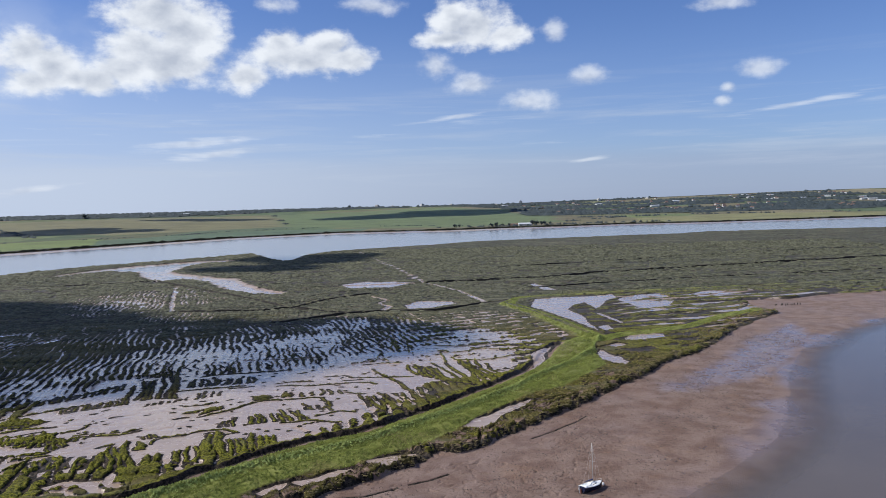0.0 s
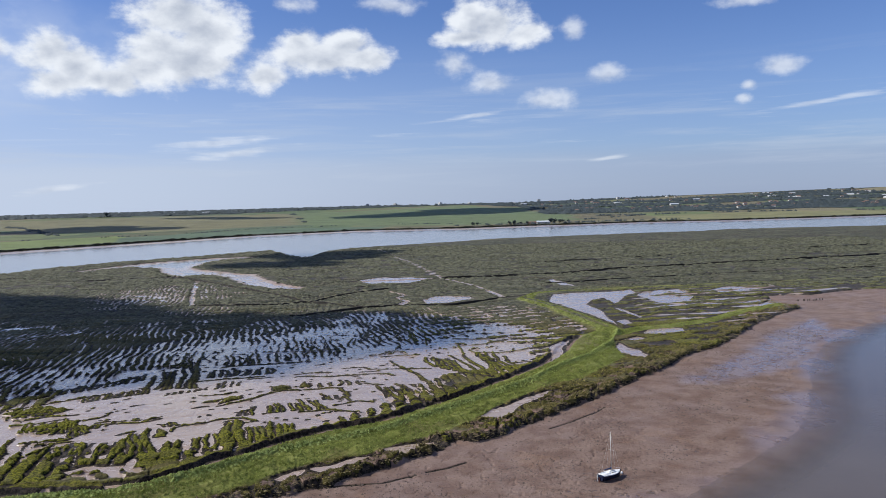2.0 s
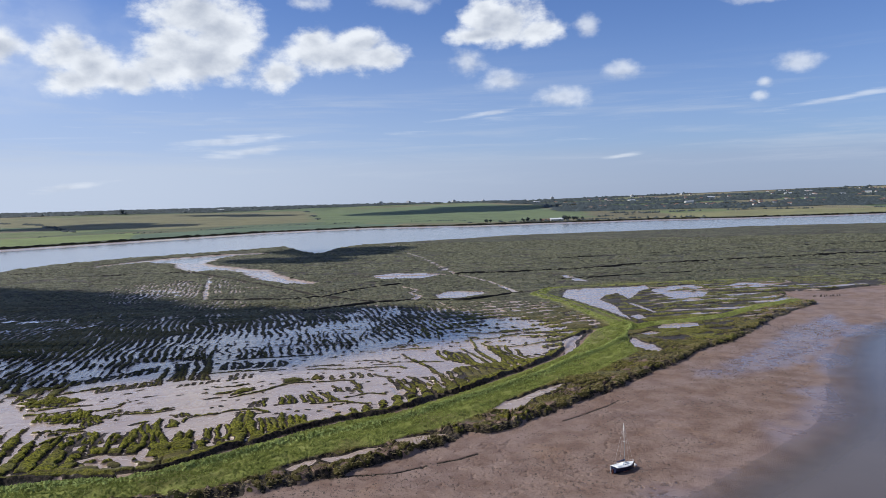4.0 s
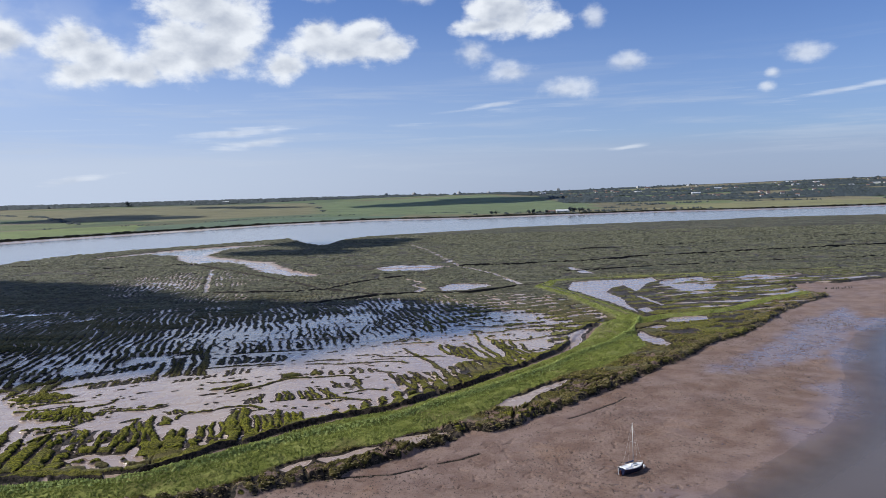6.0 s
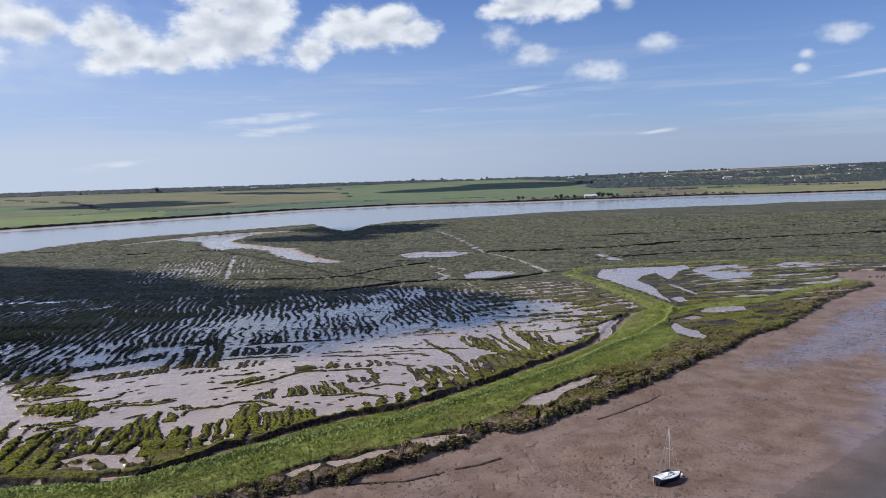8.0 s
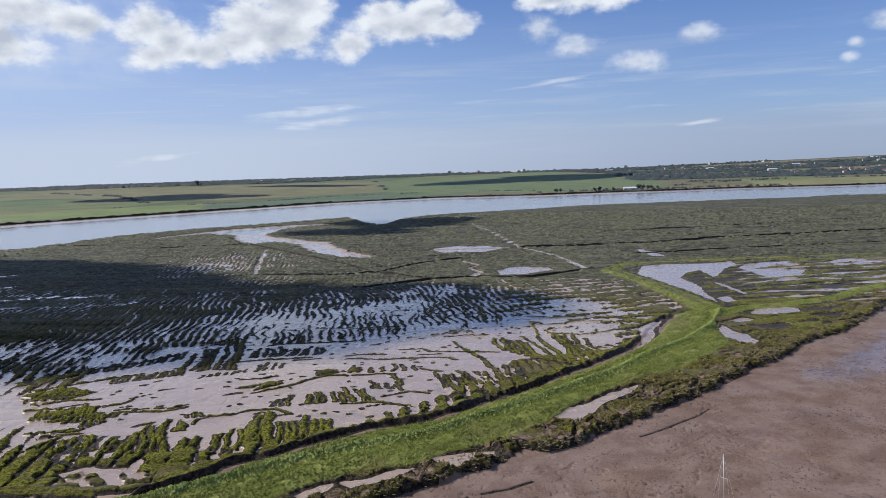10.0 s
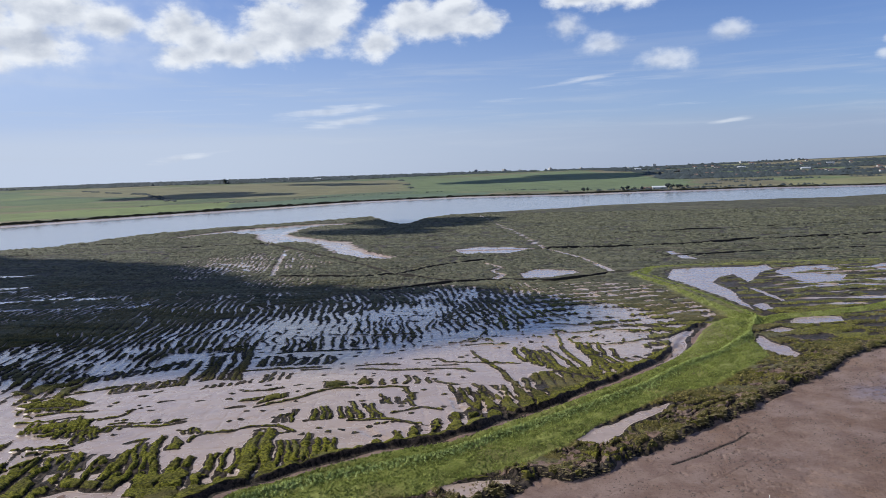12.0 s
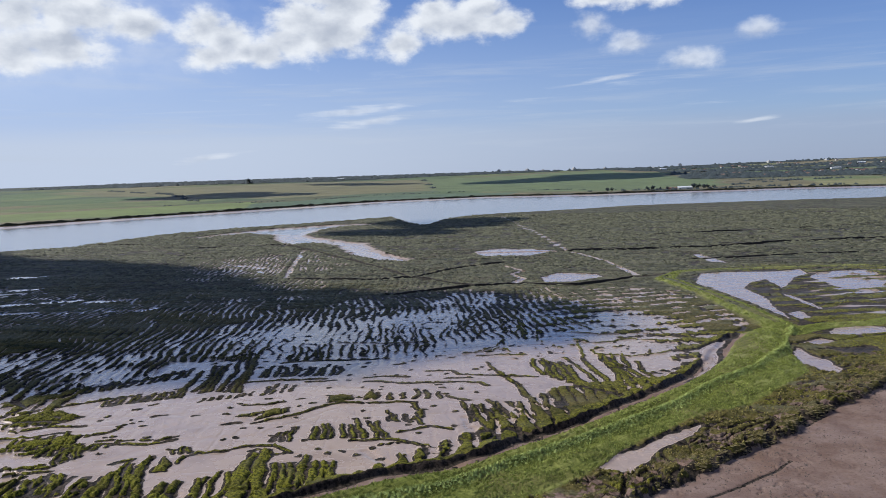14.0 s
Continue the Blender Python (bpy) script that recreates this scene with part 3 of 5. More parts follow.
def terrain(x, y):
    """Height and ground cover at places of the plan."""
    x, y = np.asarray(x, float), np.asarray(y, float)
    z, veg, grass, wet = np.zeros_like(x), np.ones_like(x), np.zeros_like(x), np.zeros_like(x)
    pale, lush, far = np.zeros_like(x), np.zeros_like(x), np.zeros_like(x)
    wob = 2.4 * fbm(x, y, 9, 3) + 2.0 * fbm(x, y, 2.6, 2, 3)          # ragged edges
    rough = fbm(x, y, 2.2, 3, 11)
    z += 0.05 + 0.5 * fbm(x, y, 40, 2, 2) + 0.42 * rough + 0.25 * fbm(x, y, 0.9, 2, 4)
    s = x * STRIPE[0] + y * STRIPE[1] + 8 * fbm(x, y, 38, 2, 8) + 3.2 * fbm(x, y, 9, 2, 9)
    v = -x * STRIPE[1] + y * STRIPE[0]
    tri = np.abs(2 * ((s / np.where(y + 30 * fbm(x, y, 40, 2, 14) < 232, STRIPE_STEP, 3.1)) % 1) - 1)
    cross = np.abs(2 * ((v - 0.12 * x + 9 * fbm(x, y, 24, 2, 13)) / 9.5 % 1) - 1)
    turned = smooth(x, -35, 8) * smooth(y, 235, 262)
    tri = tri * (1 - 0.75 * turned) + cross * 0.75 * turned
    # old ridges show faintly all over the marsh
    rows = np.abs(2 * ((v + 6 * fbm(x, y, 60, 2, 6)) / 9.0 % 1) - 1)
    z += (0.16 + 0.16 * smooth(x, -95, -125)) * (0.5 - tri) + 0.12 * (0.5 - rows) * smooth(y, 380, 470)
    groove = smooth(tri + 0.9 * fbm(x, y, 14, 3, 15), 0.82, 0.95) * smooth(fbm(x, y, 45, 2, 16), -0.20, -0.04)
    groove = np.maximum(groove, smooth(rows + 0.8 * fbm(x, y, 30, 3, 17), 0.84, 0.98) * smooth(fbm(x, y, 70, 2, 18), -0.16, -0.02) * 0.9)
    vein = np.abs(fbm(x + 0.7 * wob, y + 0.7 * wob, 34, 3, 19))
    vein = smooth(0.020 - vein + 0.012 * fbm(x, y, 60, 2, 20), 0.0, 0.012)
    groove = np.maximum(groove, vein)
    z -= 0.80 * groove
    veg *= 1 - 0.80 * groove
    # flats
    d_open, d_flats = area_dist(x, y, OPENINGS[0]), area_dist(x, y, FLATS)
    for pts in OPENINGS[1:]:
        d_open = np.minimum(d_open, local(area_dist, x, y, pts, 200) + 3.5)
    cover = np.where(d_flats < 0, np.clip(d_open, 0, None) / (np.clip(d_open, 0, None) + np.abs(d_flats) + 1e-6), 1.0)
    cover = cover * (1 - 0.16 * smooth(x, -80, -105) * smooth(y, 225, 245))
    cover = np.where(d_open < 0, -0.13, cover)
    broken = fbm(s * 1.0, v * 0.42, 3.4, 3, 21)
    patch = fbm(x, y, 26, 2, 31)
    corner = smooth(x, -38, -20) * smooth(y, 236, 250)
    want = cover * 1.10 - 0.06 - 0.22 * corner + 0.26 * smooth(x, -88, -108) * smooth(y, 245, 232) + 1.25 * patch
    want = want - 0.34 * smooth(x, -90, -105) * smooth(y, 232, 214) - 0.16 * smooth(y, 205, 195)
    comb = smooth(np.hypot((x + 22) / 34, (y - 336) / 44), 1.0, 0.6)
    comb = np.maximum(comb, smooth(np.hypot((x + 106) / 36, (y - 264) / 34), 1.0, 0.6))
    want = want + 0.42 * comb
    broken = broken * (1 - 0.55 * comb)
    tuft = want - tri - 0.24 + 1.5 * broken + 0.7 * fbm(x, y, 1.5, 2, 23)
    specks = fbm(x, y, 1.9, 2, 41) - 0.27 + 0.15 * np.clip(cover, -0.3, 1) + 0.15 * patch
    ridge = np.maximum(smooth(tuft, -0.05, 0.10), smooth(specks, 0.0, 0.06) * (d_open < 2) * (y > 240))
    # separate ridges stand in the open part, unbroken rows round it
    depth = ridge_depth(x, y) + 0.30 * fbm(x, y, 1.3, 2, 139)
    apart = smooth(area_dist(x, y, APART) + 1.5 * wob, 1.5, -1.5) * smooth(y - 0.12 * x + 3 * wob, 284, 276)
    ridge = ridge * (1 - apart) + apart * smooth(depth, -0.12, 0.14)
    ridge = np.maximum(ridge, smooth(depth, -0.12, 0.14))
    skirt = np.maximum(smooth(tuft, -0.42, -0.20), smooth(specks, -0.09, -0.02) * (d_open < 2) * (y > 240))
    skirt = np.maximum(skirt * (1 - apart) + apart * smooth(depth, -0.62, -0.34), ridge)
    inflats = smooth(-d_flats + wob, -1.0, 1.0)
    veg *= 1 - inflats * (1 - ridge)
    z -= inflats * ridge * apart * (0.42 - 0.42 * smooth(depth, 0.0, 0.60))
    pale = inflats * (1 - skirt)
    # dark rims round the ridges: wet mud, with shade painted in
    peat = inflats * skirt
    lush = np.maximum(lush, inflats * smooth(y, 245, 190) * smooth(-x, -20, 5))
    lush = np.maximum(lush, 0.6 * inflats * corner)
    lush = np.maximum(lush, 0.75 * smooth(x, 64, 85) * smooth(x, 420, 300) * smooth(y, 262, 300) * smooth(y, 500, 480))
    # striped ground with small wet gaps further west
    d_w = np.hypot((x + 205) / 55, (y - 500) / 70)
    gap = smooth(0.30 + 0.55 * (1 - d_w) + 1.3 * broken - (1 - tri), 0.0, 0.2) * (d_w < 1)
    d_w2 = np.hypot((x + 150) / 22, (y - 415) / 18)
    gap *= smooth(line_dist(x, y, [(-218, 599), (-190, 515), (-164, 440)]), 3.0, 6.0)
    gap = np.maximum(gap, smooth(0.45 + 1.3 * broken - (1 - tri), 0.0, 0.2) * (d_w2 < 1))
    west = smooth(x, -345, -300) * smooth(x, -85, -115) * smooth(y, 250, 275) * smooth(y, 420, 380)
    gap = np.maximum(gap, west * smooth(0.12 + 1.5 * broken + 1.2 * patch - (1 - tri), 0.0, 0.15))
    east = smooth(x, 80, 110) * smooth(x, 330, 200) * smooth(y, 330, 350) * smooth(y, 480, 460)
    strips = np.abs(2 * ((y - 0.28 * x + 12 * fbm(x, y, 30, 2, 61)) / 13.0 % 1) - 1)
    elbow = smooth(x, -40, -15) * smooth(x, 62, 50) * smooth(y, 318, 332) * smooth(y, 425, 400)
    z += 0.55 * elbow * (0.5 - tri + 1.2 * broken)
    gap = np.maximum(gap, elbow * smooth(0.26 + 1.5 * broken + 0.9 * patch - (1 - tri), 0.0, 0.15))
    gap = np.maximum(gap, east * smooth(strips - 0.74 + 1.0 * fbm(x, y, 12, 3, 62), 0.0, 0.15))
    east = smooth(x, 64, 78) * smooth(x, 330, 220) * smooth(y, 282, 298) * smooth(y, 486, 470)
    slot = east * smooth(fbm(x * 0.35, y - 0.25 * x, 4.5, 3, 63) + 0.25 * (strips - 0.5), -0.02, 0.04) * (1 - gap)
    z += east * (1 - gap) * (1.1 * fbm(x * 0.5, y, 5, 2, 64) - 0.65 * slot)
    veg *= 1 - gap
    veg *= 1 - slot
    pale = np.maximum(pale, gap)
    # slots and grooves go near-black, their shade put into the colour
    peat = np.maximum(peat, slot)
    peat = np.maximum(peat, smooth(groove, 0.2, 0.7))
    # pools
    for name, pts in POOLS.items():
        d = local(area_dist, x, y, pts, 12) + 0.55 * wob
        if name == "cut" or name.startswith("bank"):
            d = d - 0.8
        k = smooth(d, 0.5, -0.5)
        if name in ("big_b", "big_c"):
            k *= 1 - smooth(fbm(x, y * 2.2, 24, 3, 71) - 0.10, 0.0, 0.06)
        if name == "low":
            k *= 1 - smooth(fbm(x, y * 1.5, 3.2, 2, 75) - 0.06, 0.0, 0.05)
        veg *= 1 - k
        peat = np.maximum(peat * (1 - smooth(d, -0.6, -1.4)), smooth(np.abs(d), 1.3, 0.5))
        pale = np.maximum(pale, k * smooth(d, -0.3, -1.0))
    for a, b, w in SLITS:
        k = smooth(local(line_dist, x, y, [a, b], 25) + 1.1 * wob + 6 * np.abs(fbm(x, y, 22, 2, 73)), 1.15 * w + 0.4, 1.15 * w - 0.4)
        veg *= 1 - k
        wet = np.maximum(wet, 2.0 * k)
        pale = np.maximum(pale, k)
    z = z * (0.06 + 0.94 * veg) - np.interp(y, [200, 330], [0.55, 0.32]) * (1 - veg)
    # ditches
    for pts, w, deep in DITCHES:
        w = w * 1.25
        d = local(line_dist, x + 0.6 * wob, y + 0.6 * wob, pts, 14)
        k = smooth(d, w + 0.9, w * 0.5)
        z -= abs(deep) * k * (0.4 + 0.6 * veg)
        k = smooth(d, w + 0.5, w * 0.7)
        veg *= 1 - k * 0.95
        if deep > 0:
            peat = np.maximum(peat, k)
        else:
            pale = np.maximum(pale, k)
    # the green embankment, its ditch and its two arms
    d_green = area_dist(x, y, GREEN) + 0.35 * wob
    d_spur, d_bund = line_dist(x, y, SPUR) - 3.4 + 0.4 * wob, line_dist(x, y, BUND) - np.interp(y, [318, 430, 470], [6.5, 6.0, 2.6]) + 0.4 * wob
    d_green = np.minimum(d_green, np.minimum(d_spur, d_bund))
    g = smooth(d_green, 0.8, -0.8)
    rise = smooth(-d_green, -0.5, 5.0)
    z = z * (1 - 0.8 * g) + rise * (1.05 + 0.25 * fbm(x, y, 6, 3, 81))
    d_crest = line_dist(x, y, CREST)
    z += 0.95 * np.exp(-((d_crest / 0.85) ** 2)) * g - 0.35 * np.exp(-(((d_crest - 2.6) / 0.9) ** 2)) * g
    veg, grass = np.maximum(veg, g), g * (1 - 0.75 * smooth(y, 318, 335) * smooth(np.abs(d_bund + 3.2 + 1.5 * fbm(x, y, 14, 2, 83)), 1.0, 2.2) * (d_spur > 3))
    d_ditch = line_dist(x + 0.8 * wob, y + 0.8 * wob + 2.4 * fbm(x, y, 11, 2, 147), DITCH)
    marsh_side = smooth(area_dist(x, y, GREEN), -0.5, 1.0)
    z += 0.22 * np.exp(-(((d_ditch - 5.2) / 1.7) ** 2)) * marsh_side * veg
    lush = np.maximum(lush, smooth(np.abs(d_ditch - 4.0), 3.0, 1.2) * marsh_side * 0.8)
    # a grown-over lip along the ditch, broken here and there
    lip = smooth(d_ditch + 0.8 * wob, 4.9, 4.2) * marsh_side * smooth(fbm(x, y, 6, 2, 149), -0.16, -0.08) * smooth(x, 40, 25)
    z = z * (1 - lip) + lip * (0.20 + 0.7 * rough)
    veg = np.maximum(veg, lip)
    pale, peat = pale * (1 - lip), peat * (1 - lip)
    k = smooth(d_ditch, 3.0, 2.1)
    z += (0.20 + 1.1 * fbm(x, y, 4, 2, 143)) * smooth(d_ditch, 5.5, 3.2) * marsh_side * veg
    z = z * (1 - k) - (0.95 + 1.1 * fbm(x, y, 5, 2, 141)) * k
    veg, grass = veg * (1 - smooth(d_ditch, 3.3, 2.6)), grass * (1 - smooth(d_ditch, 2.4, 1.6))
    # rough fringe of the outer bank
    d_sea = area_dist(x, y, SEA) + 1.15 * wob
    edge = smooth(d_sea, 26, 4) * (1 - g) * smooth(d_green, 34, 8)
    saw = ((d_sea + 2.4 * wob + 5 * fbm(x, y, 13, 2, 93)) / 3.4) % 1           # slumped blocks, each with a scarp towards the mud
    slump = edge * smooth(fbm(x, y, 10, 2, 94), -0.16, 0.0)
    dry = 0.1 + 0.9 * veg
    z += dry * (edge * 0.7 * rough + slump * 0.95 * (0.5 - saw))
    crack = slump * veg * smooth(saw + 0.6 * rough, 0.70, 0.82)
    peat = np.maximum(peat, crack)
    veg *= 1 - crack
    z += 0.62 * smooth(d_sea, 7, 1) * (1 - g) * dry
    lush = np.maximum(lush * (1 - edge), 0.7 * edge * smooth(fbm(x, y, 8, 2, 95), 0.04, 0.14))
    z += 0.7 * fbm(x, y, 1.4, 2, 97) * smooth(d_sea, 4.0, 1.5) * (1 - g) * dry
    bare = edge * smooth(rough + 0.5 * fbm(x, y, 7, 2, 91), -0.04, -0.14)
    veg *= 1 - 0.62 * bare
    # open mud and the water's edge
    d_line = area_dist(x, y, DEEP)
    share = np.clip(-d_sea, 0, None) / (np.clip(-d_sea, 0, None) + np.abs(d_line) + 1e-6)
    mud = -1.05 + (WATER + 1.05) * share + 0.10 * fbm(x, y, 14, 3, 101) * (1 - share) + 0.05 * fbm(x, y, 1.6, 2, 103)
    mud = np.where(d_line < 0, WATER - 0.028 * np.clip(-d_line, 0, 60) + 0.06 * fbm(x, y, 14, 3, 101), mud)
    for pts in BARS:
        mud += 0.35 * smooth(area_dist(x, y, pts) + 2.5 * wob, 4, -4)
    pits = smooth(fbm(x, y, 1.1, 2, 105) - 0.19 + 0.22 * fbm(x, y, 22, 2, 107), 0.0, 0.1)
    mud -= 0.20 * pits * (d_line > 4)
    runnel = np.zeros_like(x)
    for pts, w, deep in RUNNELS:
        d = local(line_dist, x + 0.5 * wob, y + 0.5 * wob, pts, 9)
        mud -= 1.5 * deep * smooth(d, w + 0.3, w * 0.5)
        runnel = np.maximum(runnel, smooth(d, w + 0.35, w * 0.6) * min(1.0, deep / 0.18))
    k = smooth(d_sea, 1.1, -0.3)
    k_sea = smooth(d_sea, 0.5, -0.8)
    z = z * (1 - k) + mud * k
    veg *= 1 - smooth(d_sea, 0.8, -0.2)
    wet = np.maximum(wet, k * smooth(area_dist(x, y, WET) + 3 * wob, 6, -4))
    wet = np.maximum(wet, k * smooth(share + 0.6 * fbm(x, y, 25, 3, 111), 0.80, 1.05))
    grass *= 1 - k
    pale *= 1 - k
    # river, inlet and the far shore
    d_river = area_dist(x, y, RIVER)
    d_river = np.where(y > 350 + 0.05 * x, d_river, 999.0) + 2.2 * wob
    k = smooth(d_river, 6, -2)
    z = z * (1 - k) + (-2.2) * k
    veg *= 1 - smooth(d_river, 7, 3)
    d_in = area_dist(x, y, INLET) + 3.0 * wob
    k2 = smooth(d_in, 4, -4)
    bed = -1.35 - 0.5 * smooth(-d_in, 8, 24)
    z = z * (1 - k2) + np.minimum(z, bed) * k2
    veg *= 1 - smooth(d_in, 3, -2)
    pale = np.maximum(pale * (1 - k), np.maximum(k2, smooth(d_river, 14, 4) * 0.8))
    d_far = line_dist(x, y, RIVER_FAR)
    beach = smooth(d_far, 48, 12) * (y > 900 - 0.6 * (x + 800)) * (d_river < 60)
    z = np.maximum(z, beach * (1.9 * smooth(d_far, 48, 6) - 1.75) + (1 - beach) * z)
    pale = np.maximum(pale, beach)
    over = smooth(y - np.interp(x, SHORE_X, SHORE_Y), 0, 30)
    z = z * (1 - over) + over * hills(x, y)
    veg = np.maximum(veg, smooth(over, 0.5, 0.9))
    far = smooth(over, 0.3, 0.8)
    wet = np.maximum(wet, pale)
    # ditch side, bank foot, runnels and pits near-black: mud with shade painted in
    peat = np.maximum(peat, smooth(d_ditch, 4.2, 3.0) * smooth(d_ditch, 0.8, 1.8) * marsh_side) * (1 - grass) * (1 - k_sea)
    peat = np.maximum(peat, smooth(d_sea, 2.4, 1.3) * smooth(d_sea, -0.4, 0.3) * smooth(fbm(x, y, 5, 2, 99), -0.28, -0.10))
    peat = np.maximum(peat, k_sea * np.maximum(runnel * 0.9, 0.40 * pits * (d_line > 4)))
    return dict(z=z, veg=veg, grass=grass, wet=wet, pale=pale, lush=lush, far=far, edge=edge, peat=peat, sea=d_sea)


# ---- materials ----
def material(name):
    m = bpy.data.materials.new(name)
    m.use_nodes = True
    return m, Nodes(m.node_tree)


def finish(n, colour, rough, bump=None, strength=0.5, distance=0.1, **more):
    b = n.tree.nodes.new("ShaderNodeBsdfPrincipled")
    n.put(b.inputs["Base Color"], colour if isinstance(colour, bpy.types.NodeSocket) else (*colour, 1))
    n.put(b.inputs["Roughness"], rough)
    for k, v in more.items():
        n.put(b.inputs[{"ior": "IOR", "metallic": "Metallic", "film": "Coat Weight", "gloss": "Specular IOR Level", "film_rough": "Coat Roughness", "film_ior": "Coat IOR"}[k]], v)
    if bump is not None:
        o = n.tree.nodes.new("ShaderNodeBump")
        o.inputs["Strength"].default_value, o.inputs["Distance"].default_value = strength, distance
        n.put(o.inputs["Height"], bump)
        n.put(b.inputs["Normal"], o.outputs[0])
    out = n.tree.nodes.new("ShaderNodeOutputMaterial")
    n.put(out.inputs[0], b.outputs[0])
    return b


def place(n):
    return n.add("ShaderNodeNewGeometry")


def ground_material():
    m, n = material("ground")
    at = n.tree.nodes.new("ShaderNodeAttribute")
    at.attribute_name = "cover"
    veg, grass, wet = (n.add("ShaderNodeSeparateColor", at.outputs["Color"], out=i) for i in range(3))
    pale = at.outputs["Alpha"]
    at2 = n.tree.nodes.new("ShaderNodeAttribute")
    at2.attribute_name = "crop"
    far, lush = at2.outputs["Alpha"], None
    at3 = n.tree.nodes.new("ShaderNodeAttribute")
    at3.attribute_name = "lush"
    lush = at3.outputs["Fac"]
    p = place(n)
    big, mid, fine = n.noise(p, 0.02, 4), n.noise(p, 0.16, 5, 0.6), n.noise(p, 1.7, 5, 0.65)
    grit = n.math("MULTIPLY", n.math("SUBTRACT", n.noise(p, 2.6, 4, 0.6), 0.5), 0.7)
    veg = n.step(n.math("ADD", veg, grit), 0.42, 0.60)
    pale = n.step(n.math("ADD", pale, grit), 0.40, 0.62)
    # mud
    mud = n.mix(n.step(mid, 0.35, 0.65), (0.155, 0.102, 0.080), (0.222, 0.158, 0.130))
    mud = n.mix(n.math("MULTIPLY", n.step(n.noise(p, 0.07, 5, 0.6), 0.54, 0.68), 0.35), mud, (0.235, 0.145, 0.092))
    mud = n.mix(n.math("MULTIPLY", n.step(fine, 0.5, 0.68), 0.55), mud, (0.085, 0.058, 0.046))
    mud = n.mix(n.math("MULTIPLY", n.step(n.noise(n.scaled(p, (0.5, 1.6, 1)), 0.9, 5, 0.7), 0.56, 0.72), 0.5), mud, (0.235, 0.185, 0.165))
    flat = n.mix(mid, (0.310, 0.228, 0.168), (0.390, 0.294, 0.220))
    flat = n.mix(n.math("MULTIPLY", n.step(n.noise(p, 0.09, 5, 0.6), 0.50, 0.68), 0.55), flat, (0.250, 0.175, 0.120))
    # near-black peaty mud; the shade of rims and recesses is in this colour
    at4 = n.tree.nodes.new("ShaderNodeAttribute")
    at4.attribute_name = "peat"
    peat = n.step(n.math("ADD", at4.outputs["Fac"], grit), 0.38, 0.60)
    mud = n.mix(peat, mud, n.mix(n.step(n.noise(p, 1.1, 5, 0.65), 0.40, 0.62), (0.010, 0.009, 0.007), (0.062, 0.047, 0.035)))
    mud = n.mix(pale, mud, flat)
    # marsh plants
    olive = n.mix(n.step(mid, 0.36, 0.64), (0.048, 0.049, 0.011), (0.130, 0.108, 0.034))
    olive = n.mix(n.math("MULTIPLY", n.step(big, 0.42, 0.62), 0.5), olive, (0.105, 0.084, 0.036))
    olive = n.mix(n.math("MULTIPLY", n.step(fine, 0.48, 0.66), 0.75), olive, (0.022, 0.021, 0.006))
    olive = n.mix(n.math("MULTIPLY", n.step(n.noise(p, 0.75, 4, 0.6), 0.54, 0.70), 0.7), olive, (0.190, 0.155, 0.060))
    bright = n.mix(n.step(fine, 0.38, 0.62), (0.200, 0.192, 0.022), (0.032, 0.038, 0.006))
    streak = n.noise(n.scaled(p, (0.010, 0.085, 0)), 1.0, 5, 0.62, distort=0.5)
    grey_zone = n.math("ADD", n.add("ShaderNodeSeparateXYZ", p, out=1), n.math("MULTIPLY", big, 260.0))
    purslane = n.mix(n.step(mid, 0.35, 0.65), (0.044, 0.047, 0.028), (0.110, 0.108, 0.070))
    purslane = n.mix(n.math("MULTIPLY", n.step(n.noise(p, 0.035, 5, 0.65), 0.50, 0.62), 0.65), purslane, (0.088, 0.070, 0.046))
    purslane = n.mix(n.math("MULTIPLY", n.step(n.noise(n.scaled(p, (0.5, 1.0, 1)), 0.30, 5, 0.65), 0.48, 0.58), 0.85), purslane, (0.018, 0.020, 0.012))
    olive = n.mix(n.step(grey_zone, 450.0, 590.0, 0.0, 0.9), olive, purslane)
    olive = n.mix(n.math("MULTIPLY", n.step(streak, 0.52, 0.64), 0.6), olive, (0.150, 0.140, 0.085))
    olive = n.mix(n.math("MULTIPLY", n.step(streak, 0.46, 0.34), 0.75), olive, (0.022, 0.027, 0.010))
    olive = n.mix(n.math("MULTIPLY", lush, n.step(mid, 0.25, 0.6)), olive, bright)
    turf = n.mix(n.step(mid, 0.3, 0.7), (0.126, 0.145, 0.028), (0.248, 0.262, 0.072))
    turf = n.mix(n.math("MULTIPLY", n.step(n.noise(p, 0.05, 5, 0.6), 0.50, 0.64), 0.7), turf, (0.165, 0.145, 0.055))
    turf = n.mix(n.math("MULTIPLY", n.step(fine, 0.5, 0.75), 0.55), turf, (0.052, 0.078, 0.014))
    px, py = (n.add("ShaderNodeSeparateXYZ", p, out=i) for i in range(2))
    along = n.math("ADD", n.math("MULTIPLY", px, 0.62), n.math("MULTIPLY", py, 0.78))
    across = n.math("SUBTRACT", n.math("MULTIPLY", px, 0.78), n.math("MULTIPLY", py, 0.62))
    bands = n.noise(n.add("ShaderNodeCombineXYZ", n.math("MULTIPLY", along, 0.05), n.math("MULTIPLY", across, 0.42), 0.0), 1.0, 5, 0.65, distort=0.4)
    turf = n.mix(n.math("MULTIPLY", n.step(bands, 0.50, 0.62), 0.6), turf, (0.075, 0.080, 0.018))
    turf = n.mix(n.math("MULTIPLY", n.step(bands, 0.46, 0.34), 0.6), turf, (0.290, 0.300, 0.095))
    plants = n.mix(grass, olive, turf)
    col = n.mix(veg, mud, plants)
